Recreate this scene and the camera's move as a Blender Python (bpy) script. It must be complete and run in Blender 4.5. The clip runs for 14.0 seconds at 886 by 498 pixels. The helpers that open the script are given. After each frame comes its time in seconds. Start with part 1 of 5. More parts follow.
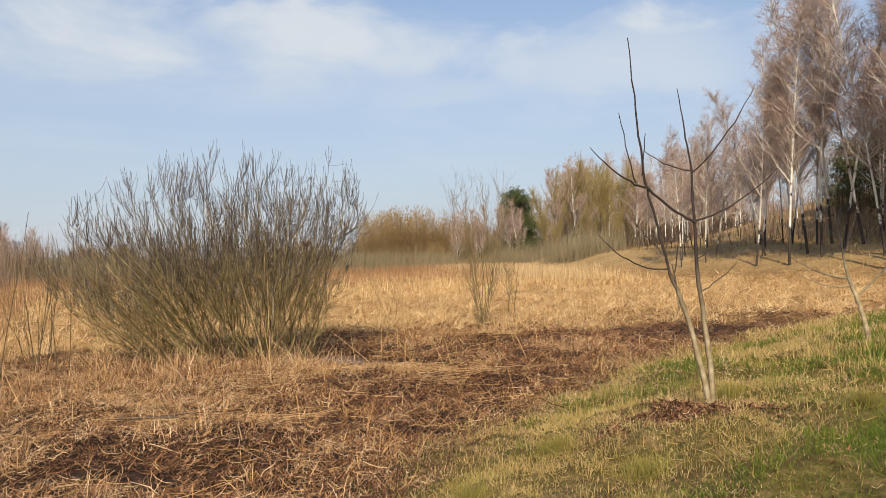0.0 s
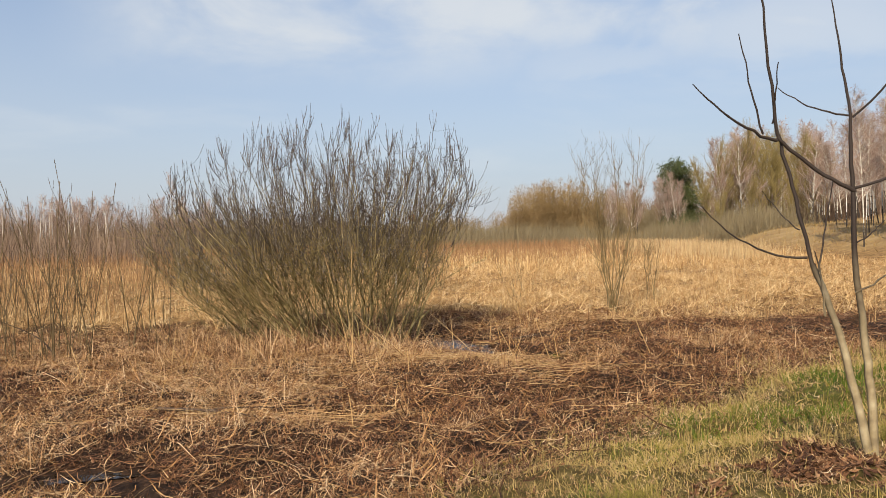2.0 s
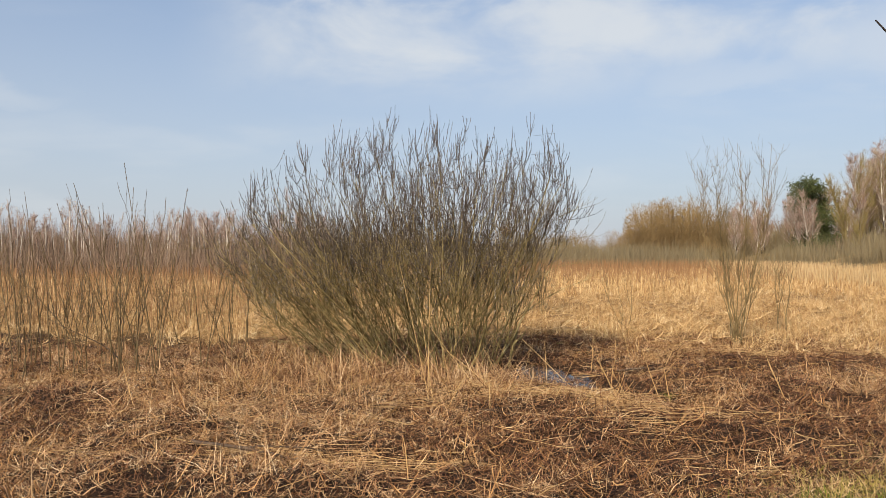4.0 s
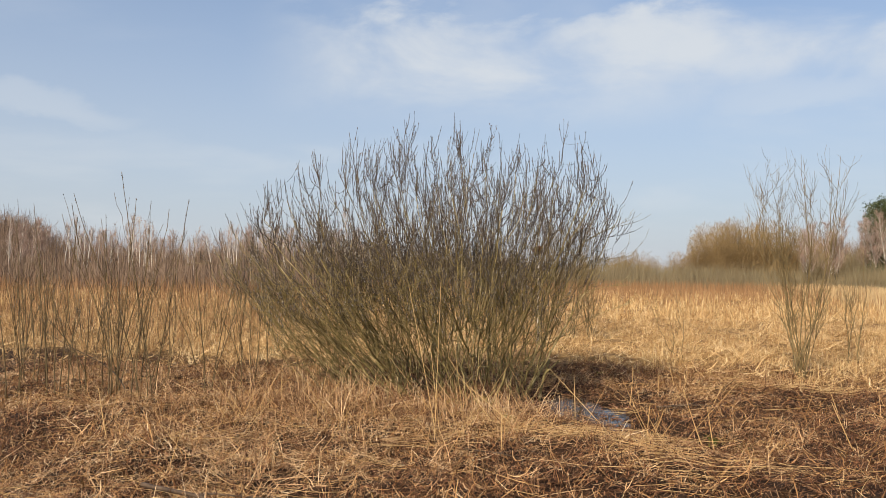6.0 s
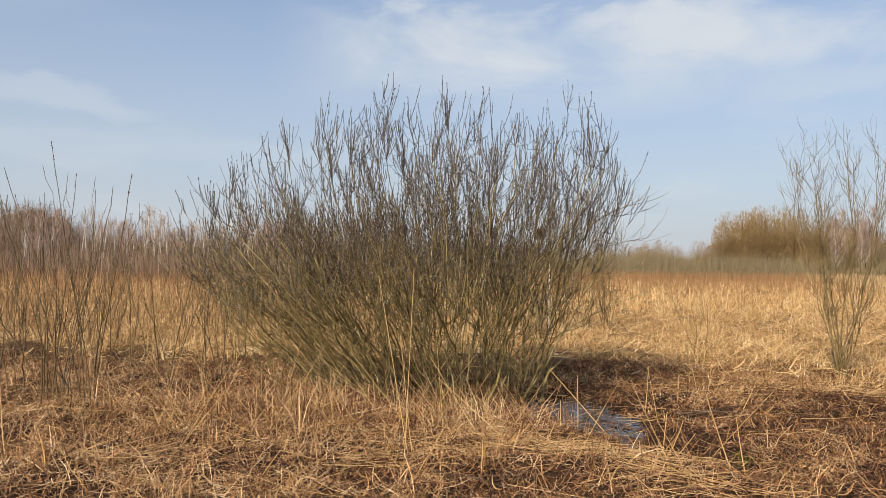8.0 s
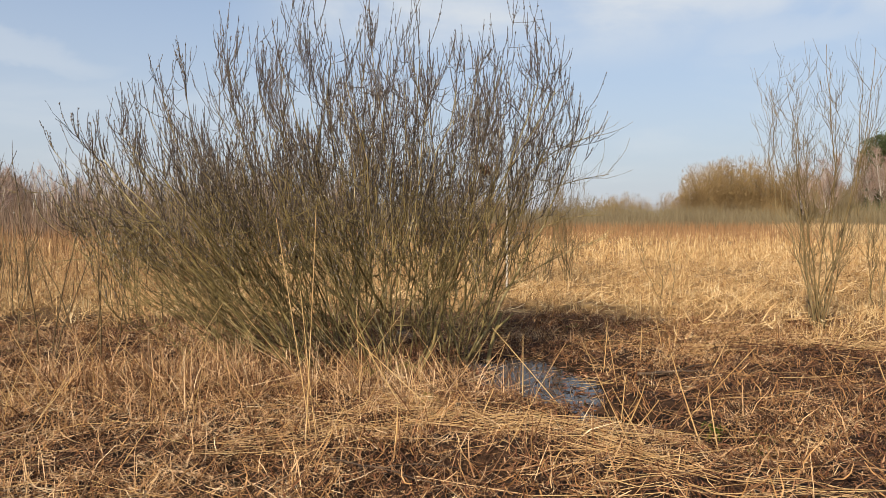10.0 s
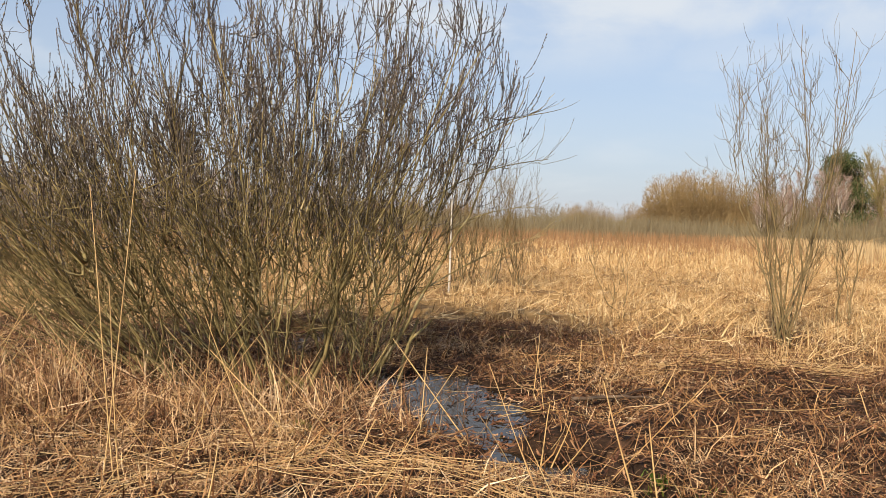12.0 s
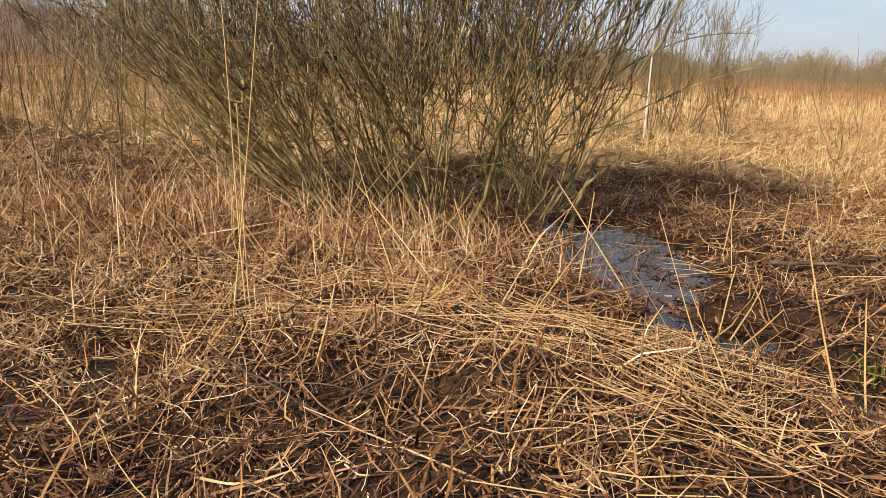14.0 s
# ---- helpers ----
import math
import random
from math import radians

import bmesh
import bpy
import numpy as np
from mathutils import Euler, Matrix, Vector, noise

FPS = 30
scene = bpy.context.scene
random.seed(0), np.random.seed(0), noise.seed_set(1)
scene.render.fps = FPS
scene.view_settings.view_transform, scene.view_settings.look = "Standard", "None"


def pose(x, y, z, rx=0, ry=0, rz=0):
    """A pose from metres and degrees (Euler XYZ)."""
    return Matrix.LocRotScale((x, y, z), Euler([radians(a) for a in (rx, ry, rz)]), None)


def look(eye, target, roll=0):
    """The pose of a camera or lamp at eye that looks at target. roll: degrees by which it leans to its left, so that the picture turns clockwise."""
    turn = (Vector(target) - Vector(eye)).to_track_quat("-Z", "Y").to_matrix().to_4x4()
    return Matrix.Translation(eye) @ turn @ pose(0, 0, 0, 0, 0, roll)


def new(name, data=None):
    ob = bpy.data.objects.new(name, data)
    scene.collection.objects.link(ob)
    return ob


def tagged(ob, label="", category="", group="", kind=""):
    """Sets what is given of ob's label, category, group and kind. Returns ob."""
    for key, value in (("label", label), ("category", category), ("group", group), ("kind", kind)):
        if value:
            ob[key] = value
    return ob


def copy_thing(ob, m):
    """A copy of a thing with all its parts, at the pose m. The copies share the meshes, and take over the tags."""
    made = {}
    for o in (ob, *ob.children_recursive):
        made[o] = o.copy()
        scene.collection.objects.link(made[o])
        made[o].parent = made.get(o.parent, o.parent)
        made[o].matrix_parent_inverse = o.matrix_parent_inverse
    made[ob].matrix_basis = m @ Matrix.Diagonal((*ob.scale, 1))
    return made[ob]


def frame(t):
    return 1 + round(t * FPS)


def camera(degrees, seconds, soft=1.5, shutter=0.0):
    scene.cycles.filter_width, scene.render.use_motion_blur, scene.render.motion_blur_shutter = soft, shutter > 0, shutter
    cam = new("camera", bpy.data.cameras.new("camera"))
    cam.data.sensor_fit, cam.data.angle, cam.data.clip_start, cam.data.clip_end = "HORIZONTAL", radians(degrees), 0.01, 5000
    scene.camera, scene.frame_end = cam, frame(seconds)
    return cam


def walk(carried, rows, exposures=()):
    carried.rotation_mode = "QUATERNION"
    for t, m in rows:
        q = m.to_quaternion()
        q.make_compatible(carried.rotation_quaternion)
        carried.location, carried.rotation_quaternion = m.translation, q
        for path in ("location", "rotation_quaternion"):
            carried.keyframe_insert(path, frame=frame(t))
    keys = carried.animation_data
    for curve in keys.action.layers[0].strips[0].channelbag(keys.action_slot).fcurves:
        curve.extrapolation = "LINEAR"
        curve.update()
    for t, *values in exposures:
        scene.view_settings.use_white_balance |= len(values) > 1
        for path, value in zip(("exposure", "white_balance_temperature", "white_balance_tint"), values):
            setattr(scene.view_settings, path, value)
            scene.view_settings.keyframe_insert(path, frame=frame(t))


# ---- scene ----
cam = camera(61.4, 14.0, soft=0.7)
PATH = [
    (0, (-3.3, -14.322, 1.894), (-2.411, -12.531, 1.919), -1.7),
    (0.5, (-2.918, -14.036, 1.902), (-2.11, -12.207, 1.9), -1.4),
    (1, (-2.486, -13.795, 1.894), (-1.766, -11.93, 1.872), -1.2),
    (1.5, (-2.2, -13.511, 1.878), (-1.58, -11.61, 1.842), -1.1),
    (2, (-1.937, -13.199, 1.914), (-1.439, -11.263, 1.878), -1.0),
    (2.5, (-1.646, -12.897, 1.927), (-1.278, -10.932, 1.899), -1.0),
    (3, (-1.517, -12.561, 1.891), (-1.24, -10.58, 1.877), -0.9),
    (5.3, (-0.982, -11.431, 1.865), (-0.852, -9.436, 1.906), 1.0),
    (5.5, (-0.904, -11.361, 1.86), (-0.8, -9.365, 1.905), 0.9),
    (6, (-0.68, -11.014, 1.889), (-0.641, -9.015, 1.951), 0.9),
    (6.5, (-0.589, -10.621, 1.87), (-0.592, -8.622, 1.938), 0.8),
    (7, (-0.409, -10.259, 1.828), (-0.428, -8.26, 1.89), 0.9),
    (9.3, (0.058, -8.659, 1.826), (0.055, -6.659, 1.834), 0.3),
    (9.5, (0.128, -8.506, 1.763), (0.134, -6.506, 1.767), 0.2),
    (10, (0.28, -8.251, 1.683), (0.341, -6.253, 1.601), 0.0),
    (10.5, (0.417, -7.904, 1.606), (0.52, -5.919, 1.38), -0.1),
    (11, (0.566, -7.515, 1.587), (0.733, -5.533, 1.38), 1.0),
    (11.5, (0.793, -7.14, 1.556), (0.996, -5.154, 1.431), 2.0),
    (12, (0.92, -6.835, 1.533), (1.073, -4.842, 1.463), 2.0),
    (12.5, (0.98, -6.629, 1.444), (1.034, -4.635, 1.302), 2.8),
    (13, (1.2, -6.38, 1.39), (1.107, -4.397, 1.145), 3.2),
    (13.5, (1.218, -6.247, 1.395), (0.993, -4.293, 1.032), 3.1),
    (14, (1.167, -6.175, 1.364), (0.819, -4.265, 0.882), 2.4),
]
walk(cam, [(t, look(eye, aim, roll)) for t, eye, aim, roll in PATH], [(0.0, 0.35), (5.5, 0.32), (9.5, 0.33), (10.5, 0.40), (14.0, 0.48)])

# ---- world, sun, exposure ----
SUN_EL, SUN_AZ = radians(34), radians(211)      # azimuth from +y towards +x
sun_way = Vector((math.sin(SUN_AZ) * math.cos(SUN_EL), math.cos(SUN_AZ) * math.cos(SUN_EL), math.sin(SUN_EL)))
sun = new("sun", bpy.data.lights.new("sun", "SUN"))
sun.data.energy, sun.data.angle, sun.data.color = 5.0, radians(0.7), (1.0, 0.87, 0.66)
sun.matrix_world = look(sun_way * 50, (0, 0, 0))

world = bpy.data.worlds.new("sky")
scene.world = world
world.use_nodes = True
wt = world.node_tree
wt.nodes.clear()


def wnode(kind, **values):
    n = wt.nodes.new(kind)
    for key, value in values.items():
        n.inputs[key].default_value = value
    return n


w_out = wnode("ShaderNodeOutputWorld")
w_bg = wnode("ShaderNodeBackground", Strength=0.079)
w_sky = wnode("ShaderNodeTexSky")
w_sky.sky_type, w_sky.sun_disc = "NISHITA", False
w_sky.sun_elevation, w_sky.sun_rotation = SUN_EL, SUN_AZ
w_sky.air_density, w_sky.dust_density, w_sky.ozone_density = 1.0, 1.2, 2.0
w_tc = wnode("ShaderNodeTexCoord")
w_sep = wnode("ShaderNodeSeparateXYZ")
wt.links.new(w_tc.outputs["Generated"], w_sep.inputs[0])
# cloud layer: directions laid out on a flat sheet overhead
w_add = wt.nodes.new("ShaderNodeMath")
w_add.operation, w_add.inputs[1].default_value = "ADD", 0.16
w_max = wt.nodes.new("ShaderNodeMath")
w_max.operation, w_max.inputs[1].default_value = "MAXIMUM", 0.05
wt.links.new(w_sep.outputs[2], w_add.inputs[0])
wt.links.new(w_add.outputs[0], w_max.inputs[0])
w_comb = wnode("ShaderNodeCombineXYZ")
for k in (0, 1):
    dv = wt.nodes.new("ShaderNodeMath")
    dv.operation = "DIVIDE"
    wt.links.new(w_sep.outputs[k], dv.inputs[0])
    wt.links.new(w_max.outputs[0], dv.inputs[1])
    wt.links.new(dv.outputs[0], w_comb.inputs[k])
w_map = wnode("ShaderNodeMapping", Location=(3.3, 1.7, 0.0), Scale=(-0.9, 1.0, 1.0))
wt.links.new(w_comb.outputs[0], w_map.inputs[0])
w_noise = wnode("ShaderNodeTexNoise", Scale=1.15, Detail=8.0, Roughness=0.52, Distortion=0.25)
wt.links.new(w_map.outputs[0], w_noise.inputs["Vector"])


def wmath(op, a, b=0.0):
    n = wt.nodes.new("ShaderNodeMath")
    n.operation = op
    for slot, v in ((0, a), (1, b)):
        if isinstance(v, (int, float)):
            n.inputs[slot].default_value = v
        else:
            wt.links.new(v, n.inputs[slot])
    return n.outputs[0]


def wrange(v, lo, hi, a=0.0, b=1.0):
    n = wt.nodes.new("ShaderNodeMapRange")
    n.interpolation_type = "SMOOTHSTEP"
    wt.links.new(v, n.inputs[0])
    for slot, q in ((1, lo), (2, hi), (3, a), (4, b)):
        n.inputs[slot].default_value = q
    return n.outputs[0]


# bearing and height over the horizon, in degrees
w_az = wmath("MULTIPLY", wmath("ARCTAN2", w_sep.outputs[0], w_sep.outputs[1]), 57.2958)
w_el = wmath("MULTIPLY", wmath("ARCSINE", w_sep.outputs[2]), 57.2958)
w_flat = wnode("ShaderNodeCombineXYZ")
wt.links.new(w_az, w_flat.inputs[0])
wt.links.new(wmath("MULTIPLY", w_el, 2.2), w_flat.inputs[1])
w_puff = wnode("ShaderNodeTexNoise", Scale=0.085, Detail=7.0, Roughness=0.55, Distortion=0.3)
wt.links.new(w_flat.outputs[0], w_puff.inputs["Vector"])
w_wisp = wnode("ShaderNodeTexNoise", Scale=0.045, Detail=5.0, Roughness=0.5)
wt.links.new(w_flat.outputs[0], w_wisp.inputs["Vector"])
# long bank of cumulus with a billowed upper rim and a soft foot
w_lift = wmath("SUBTRACT", w_el, wmath("MULTIPLY", wmath("SUBTRACT", w_puff.outputs[0], 0.5), 9.0))
w_dip = wrange(w_az, 26.0, 36.0, 0.0, 2.4)
w_rim = wrange(wmath("ADD", w_lift, w_dip), 18.0, 20.2, 1.0, 0.0)
w_foot = wrange(wmath("ADD", w_el, wmath("MULTIPLY", w_wisp.outputs[0], 5.0)), 12.5, 18.0)
w_ends = wmath("MULTIPLY", wrange(w_az, -15.0, -3.0), wrange(w_az, 42.0, 60.0, 1.0, 0.0))
w_body = wrange(w_puff.outputs[0], 0.34, 0.66, 0.18, 0.78)
w_bank = wmath("MULTIPLY", wmath("MULTIPLY", w_rim, w_foot), wmath("MULTIPLY", w_ends, w_body))


def small_cloud(az, el, wide, tall, amount):
    a, b = wmath("DIVIDE", wmath("SUBTRACT", w_az, az), wide), wmath("DIVIDE", wmath("SUBTRACT", w_lift, el), tall)
    d = wmath("ADD", wmath("MULTIPLY", a, a), wmath("MULTIPLY", b, b))
    return wrange(d, 0.0, 1.8, amount, 0.0)


w_small = wmath("MAXIMUM", small_cloud(-28.0, 10.6, 6.0, 1.4, 0.26), small_cloud(27.0, 13.0, 7.0, 1.8, 0.30))
w_small = wmath("MAXIMUM", w_small, small_cloud(40.0, 14.0, 9.0, 3.2, 0.5))
w_thin = wrange(w_noise.outputs[0], 0.48, 0.72, 0.0, 0.22)
w_cloud = wmath("MAXIMUM", wmath("MAXIMUM", w_bank, w_small), w_thin)


def wmix(fac, a, b, blend="MIX"):
    """Mixes two colours, either given as a value or as a socket; fac likewise."""
    n = wt.nodes.new("ShaderNodeMix")
    n.data_type, n.blend_type = "RGBA", blend
    for slot, v in ((0, fac), (6, a), (7, b)):
        if isinstance(v, (float, tuple)):
            n.inputs[slot].default_value = v
        else:
            wt.links.new(v, n.inputs[slot])
    return n.outputs[2]


# thin haze, thickest at the horizon
w_haze = wt.nodes.new("ShaderNodeMapRange")
for k, v in ((1, 0.0), (2, 0.38), (3, 0.94), (4, 0.30)):
    w_haze.inputs[k].default_value = v
wt.links.new(w_sep.outputs[2], w_haze.inputs[0])
w_blue = wmix(1.0, w_sky.outputs[0], (0.94, 1.28, 1.50, 1.0), "MULTIPLY")
w_air = wmix(w_haze.outputs[0], w_blue, (5.75, 6.0, 6.55, 1.0))
w_all = wmix(w_cloud, w_air, (7.6, 7.85, 8.0, 1.0))
wt.links.new(w_all, w_bg.inputs[0])
wt.links.new(w_bg.outputs[0], w_out.inputs[0])

# ---- materials ----


def mat(name, colours, rough=0.85, scale=6.0, vary="island", bump=0.0, bump_scale=40.0, stretch=(1, 1, 1), spec=0.25, soft=0.0):
    """Principled material: a ramp of colours driven by random per piece and by noise at two scales. soft: share of light let through."""
    m = bpy.data.materials.new(name)
    m.use_nodes = True
    nt = m.node_tree
    b = nt.nodes["Principled BSDF"]
    b.inputs["Roughness"].default_value = rough
    b.inputs["Specular IOR Level"].default_value = spec
    tc = nt.nodes.new("ShaderNodeTexCoord")
    mp = nt.nodes.new("ShaderNodeMapping")
    mp.inputs["Scale"].default_value = stretch
    nt.links.new(tc.outputs["Object"], mp.inputs[0])
    n1 = nt.nodes.new("ShaderNodeTexNoise")
    n1.inputs["Scale"].default_value, n1.inputs["Detail"].default_value = scale, 5.0
    nt.links.new(mp.outputs[0], n1.inputs["Vector"])
    ramp = nt.nodes.new("ShaderNodeValToRGB")
    els = ramp.color_ramp.elements
    while len(els) < len(colours):
        els.new(0.5)
    for k, c in enumerate(colours):
        els[k].position = k / max(1, len(colours) - 1)
        els[k].color = (*c, 1)
    st = nt.nodes.new("ShaderNodeMapRange")
    st.inputs[1].default_value, st.inputs[2].default_value = 0.28, 0.72
    nt.links.new(n1.outputs[0], st.inputs[0])
    if vary:
        src = nt.nodes.new("ShaderNodeNewGeometry").outputs["Random Per Island"] if vary == "island" else nt.nodes.new("ShaderNodeObjectInfo").outputs["Random"]
        mx = nt.nodes.new("ShaderNodeMix")
        mx.inputs[0].default_value = 0.5
        nt.links.new(src, mx.inputs[2])
        nt.links.new(st.outputs[0], mx.inputs[3])
        nt.links.new(mx.outputs[0], ramp.inputs[0])
    else:
        nt.links.new(st.outputs[0], ramp.inputs[0])
    nt.links.new(ramp.outputs[0], b.inputs["Base Color"])
    if bump:
        n2 = nt.nodes.new("ShaderNodeTexNoise")
        n2.inputs["Scale"].default_value, n2.inputs["Detail"].default_value = bump_scale, 4.0
        nt.links.new(mp.outputs[0], n2.inputs["Vector"])
        bp = nt.nodes.new("ShaderNodeBump")
        bp.inputs["Strength"].default_value, bp.inputs["Distance"].default_value = bump, 0.01
        nt.links.new(n2.outputs[0], bp.inputs["Height"])
        nt.links.new(bp.outputs[0], b.inputs["Normal"])
    if soft:
        tr = nt.nodes.new("ShaderNodeBsdfTranslucent")
        ms = nt.nodes.new("ShaderNodeMixShader")
        ms.inputs[0].default_value = soft
        nt.links.new(ramp.outputs[0], tr.inputs[0])
        nt.links.new(b.outputs[0], ms.inputs[1])
        nt.links.new(tr.outputs[0], ms.inputs[2])
        nt.links.new(ms.outputs[0], nt.nodes["Material Output"].inputs[0])
    return m


M_STRAW = mat("straw", [(0.07, 0.029, 0.014), (0.36, 0.19, 0.09), (0.66, 0.44, 0.245), (0.88, 0.73, 0.52)], 0.65, 3.0, soft=0.08)
M_STRAW_DARK = mat("old_straw", [(0.018, 0.008, 0.005), (0.07, 0.030, 0.015), (0.24, 0.115, 0.054), (0.62, 0.42, 0.24)], 0.8, 3.0, soft=0.04)
M_SEDGE = mat("dead_sedge", [(0.020, 0.008, 0.004), (0.13, 0.052, 0.020), (0.40, 0.215, 0.085), (0.80, 0.58, 0.33)], 0.75, 4.0, soft=0.06)
M_GOLD = mat("golden_straw", [(0.34, 0.17, 0.065), (0.58, 0.37, 0.16), (0.70, 0.50, 0.26)], 0.6, 2.0, soft=0.2)
M_STALK = mat("reed_stalk", [(0.30, 0.15, 0.06), (0.55, 0.35, 0.16), (0.70, 0.50, 0.27)], 0.55, 2.0, "object", soft=0.1)
M_FIELD = mat("field_straw", [(0.08, 0.036, 0.015), (0.38, 0.22, 0.095), (0.64, 0.44, 0.22), (0.84, 0.68, 0.44)], 0.75, 1.6, soft=0.12)
M_BROWN_REED = mat("brown_reed", [(0.08, 0.048, 0.023), (0.19, 0.115, 0.055), (0.36, 0.235, 0.115)], 0.8, 0.6, soft=0.1)
M_SHOOT = mat("brown_willow_shoot", [(0.036, 0.024, 0.013), (0.11, 0.075, 0.036), (0.26, 0.185, 0.092)], 0.7, 1.5)
M_REED = mat("rust_reed", [(0.16, 0.08, 0.04), (0.30, 0.165, 0.08), (0.44, 0.27, 0.14)], 0.8, 0.15, soft=0.2)
M_REED_PALE = mat("pale_reed", [(0.36, 0.24, 0.12), (0.54, 0.38, 0.20), (0.68, 0.53, 0.33)], 0.8, 0.3, soft=0.2)
M_LITTER = mat("leaf_litter", [(0.018, 0.008, 0.005), (0.095, 0.036, 0.018), (0.25, 0.108, 0.052), (0.52, 0.33, 0.19)], 0.75, 5.0, soft=0.05)
M_CHAFF = mat("straw_chaff", [(0.05, 0.024, 0.013), (0.32, 0.17, 0.08), (0.62, 0.41, 0.22), (0.84, 0.69, 0.47)], 0.75, 6.0, soft=0.05)
M_GRASS = mat("grass", [(0.07, 0.043, 0.017), (0.28, 0.192, 0.07), (0.52, 0.38, 0.16), (0.27, 0.21, 0.046), (0.14, 0.135, 0.022)], 0.6, 0.9, soft=0.2)
M_GRASS_GREEN = mat("fresh_grass", [(0.30, 0.24, 0.06), (0.13, 0.155, 0.018), (0.075, 0.120, 0.010), (0.035, 0.068, 0.006)], 0.55, 1.2, soft=0.2)
M_TUSSOCK = mat("tussock_grass", [(0.07, 0.05, 0.018), (0.20, 0.155, 0.045), (0.24, 0.21, 0.04), (0.50, 0.38, 0.16)], 0.6, 2.0, soft=0.15)
M_STEM = mat("willow_bark", [(0.042, 0.030, 0.015), (0.135, 0.099, 0.039), (0.29, 0.22, 0.092), (0.60, 0.49, 0.29)], 0.75, 7.0, "object", 0.4, 60)
M_TWIG = mat("willow_twig", [(0.038, 0.025, 0.012), (0.115, 0.082, 0.032), (0.26, 0.19, 0.078), (0.56, 0.44, 0.24)], 0.7, 2.0)
M_TWIG_TOP = mat("willow_shoot", [(0.026, 0.019, 0.015), (0.072, 0.053, 0.039), (0.19, 0.145, 0.105)], 0.65, 2.0)
M_CATKIN = mat("catkin", [(0.03, 0.022, 0.019), (0.08, 0.060, 0.050), (0.22, 0.18, 0.15), (0.56, 0.52, 0.46)], 0.9, 3.0)


def sapling_bark():
    """Pale tan bark on the stems that turns into dark twig bark higher up."""
    m = mat("sapling_bark", [(0.13, 0.092, 0.055), (0.28, 0.215, 0.125), (0.44, 0.36, 0.235)], 0.7, 9.0, None, 0.35, 70)
    nt = m.node_tree
    b = nt.nodes["Principled BSDF"]
    base = b.inputs["Base Color"].links[0].from_socket
    tc = nt.nodes.new("ShaderNodeTexCoord")
    sp = nt.nodes.new("ShaderNodeSeparateXYZ")
    mr = nt.nodes.new("ShaderNodeMapRange")
    mr.inputs[1].default_value, mr.inputs[2].default_value = 0.65, 1.35
    mx = nt.nodes.new("ShaderNodeMix")
    mx.data_type = "RGBA"
    mx.inputs[7].default_value = (0.035, 0.024, 0.02, 1)
    nt.links.new(tc.outputs["Object"], sp.inputs[0])
    nt.links.new(sp.outputs[2], mr.inputs[0])
    nt.links.new(mr.outputs[0], mx.inputs[0])
    nt.links.new(base, mx.inputs[6])
    nt.links.new(mx.outputs[2], b.inputs["Base Color"])
    return m


M_SAPLING = sapling_bark()
M_THIN = mat("thin_willow_bark", [(0.07, 0.048, 0.024), (0.17, 0.12, 0.055), (0.34, 0.25, 0.13)], 0.7, 5.0)
M_BIRCH_CROWN = mat("birch_twig", [(0.18, 0.115, 0.09), (0.33, 0.225, 0.182), (0.48, 0.365, 0.31)], 0.8, 0.5)
M_BIRCH_LIMB = mat("birch_limb", [(0.26, 0.20, 0.17), (0.50, 0.44, 0.38), (0.70, 0.65, 0.58)], 0.8, 1.5)
M_WILLOW_FAR = mat("golden_willow_twig", [(0.16, 0.10, 0.048), (0.27, 0.18, 0.082), (0.38, 0.26, 0.125)], 0.8, 0.3)
M_OLIVE_FAR = mat("olive_willow_twig", [(0.13, 0.092, 0.042), (0.25, 0.19, 0.075), (0.40, 0.32, 0.125)], 0.8, 0.3)
M_SCRUB = mat("grey_scrub_twig", [(0.12, 0.09, 0.055), (0.19, 0.15, 0.09), (0.27, 0.22, 0.135)], 0.9, 0.12)
M_SCRUB_BROWN = mat("brown_scrub_twig", [(0.11, 0.07, 0.05), (0.20, 0.135, 0.095), (0.29, 0.205, 0.15)], 0.9, 0.12)
M_HILL = mat("leaf_strewn_grass", [(0.20, 0.12, 0.055), (0.36, 0.235, 0.105), (0.33, 0.235, 0.095), (0.50, 0.34, 0.17)], 0.8, 0.3, soft=0.2)
M_PINE_NEEDLE = mat("pine_needles", [(0.035, 0.045, 0.018), (0.07, 0.085, 0.030), (0.12, 0.135, 0.050)], 0.6, 0.8)
M_PINE_BARK = mat("pine_bark", [(0.06, 0.035, 0.022), (0.16, 0.09, 0.05), (0.26, 0.15, 0.085)], 0.9, 3.0, None, 0.5, 8)
M_DARK_WOOD = mat("wet_branch", [(0.03, 0.02, 0.014), (0.07, 0.045, 0.03), (0.15, 0.10, 0.065)], 0.7, 9.0, None, 0.4, 60)
M_MOSS = mat("moss", [(0.16, 0.12, 0.03), (0.28, 0.22, 0.06), (0.40, 0.30, 0.11)], 0.9, 12.0)


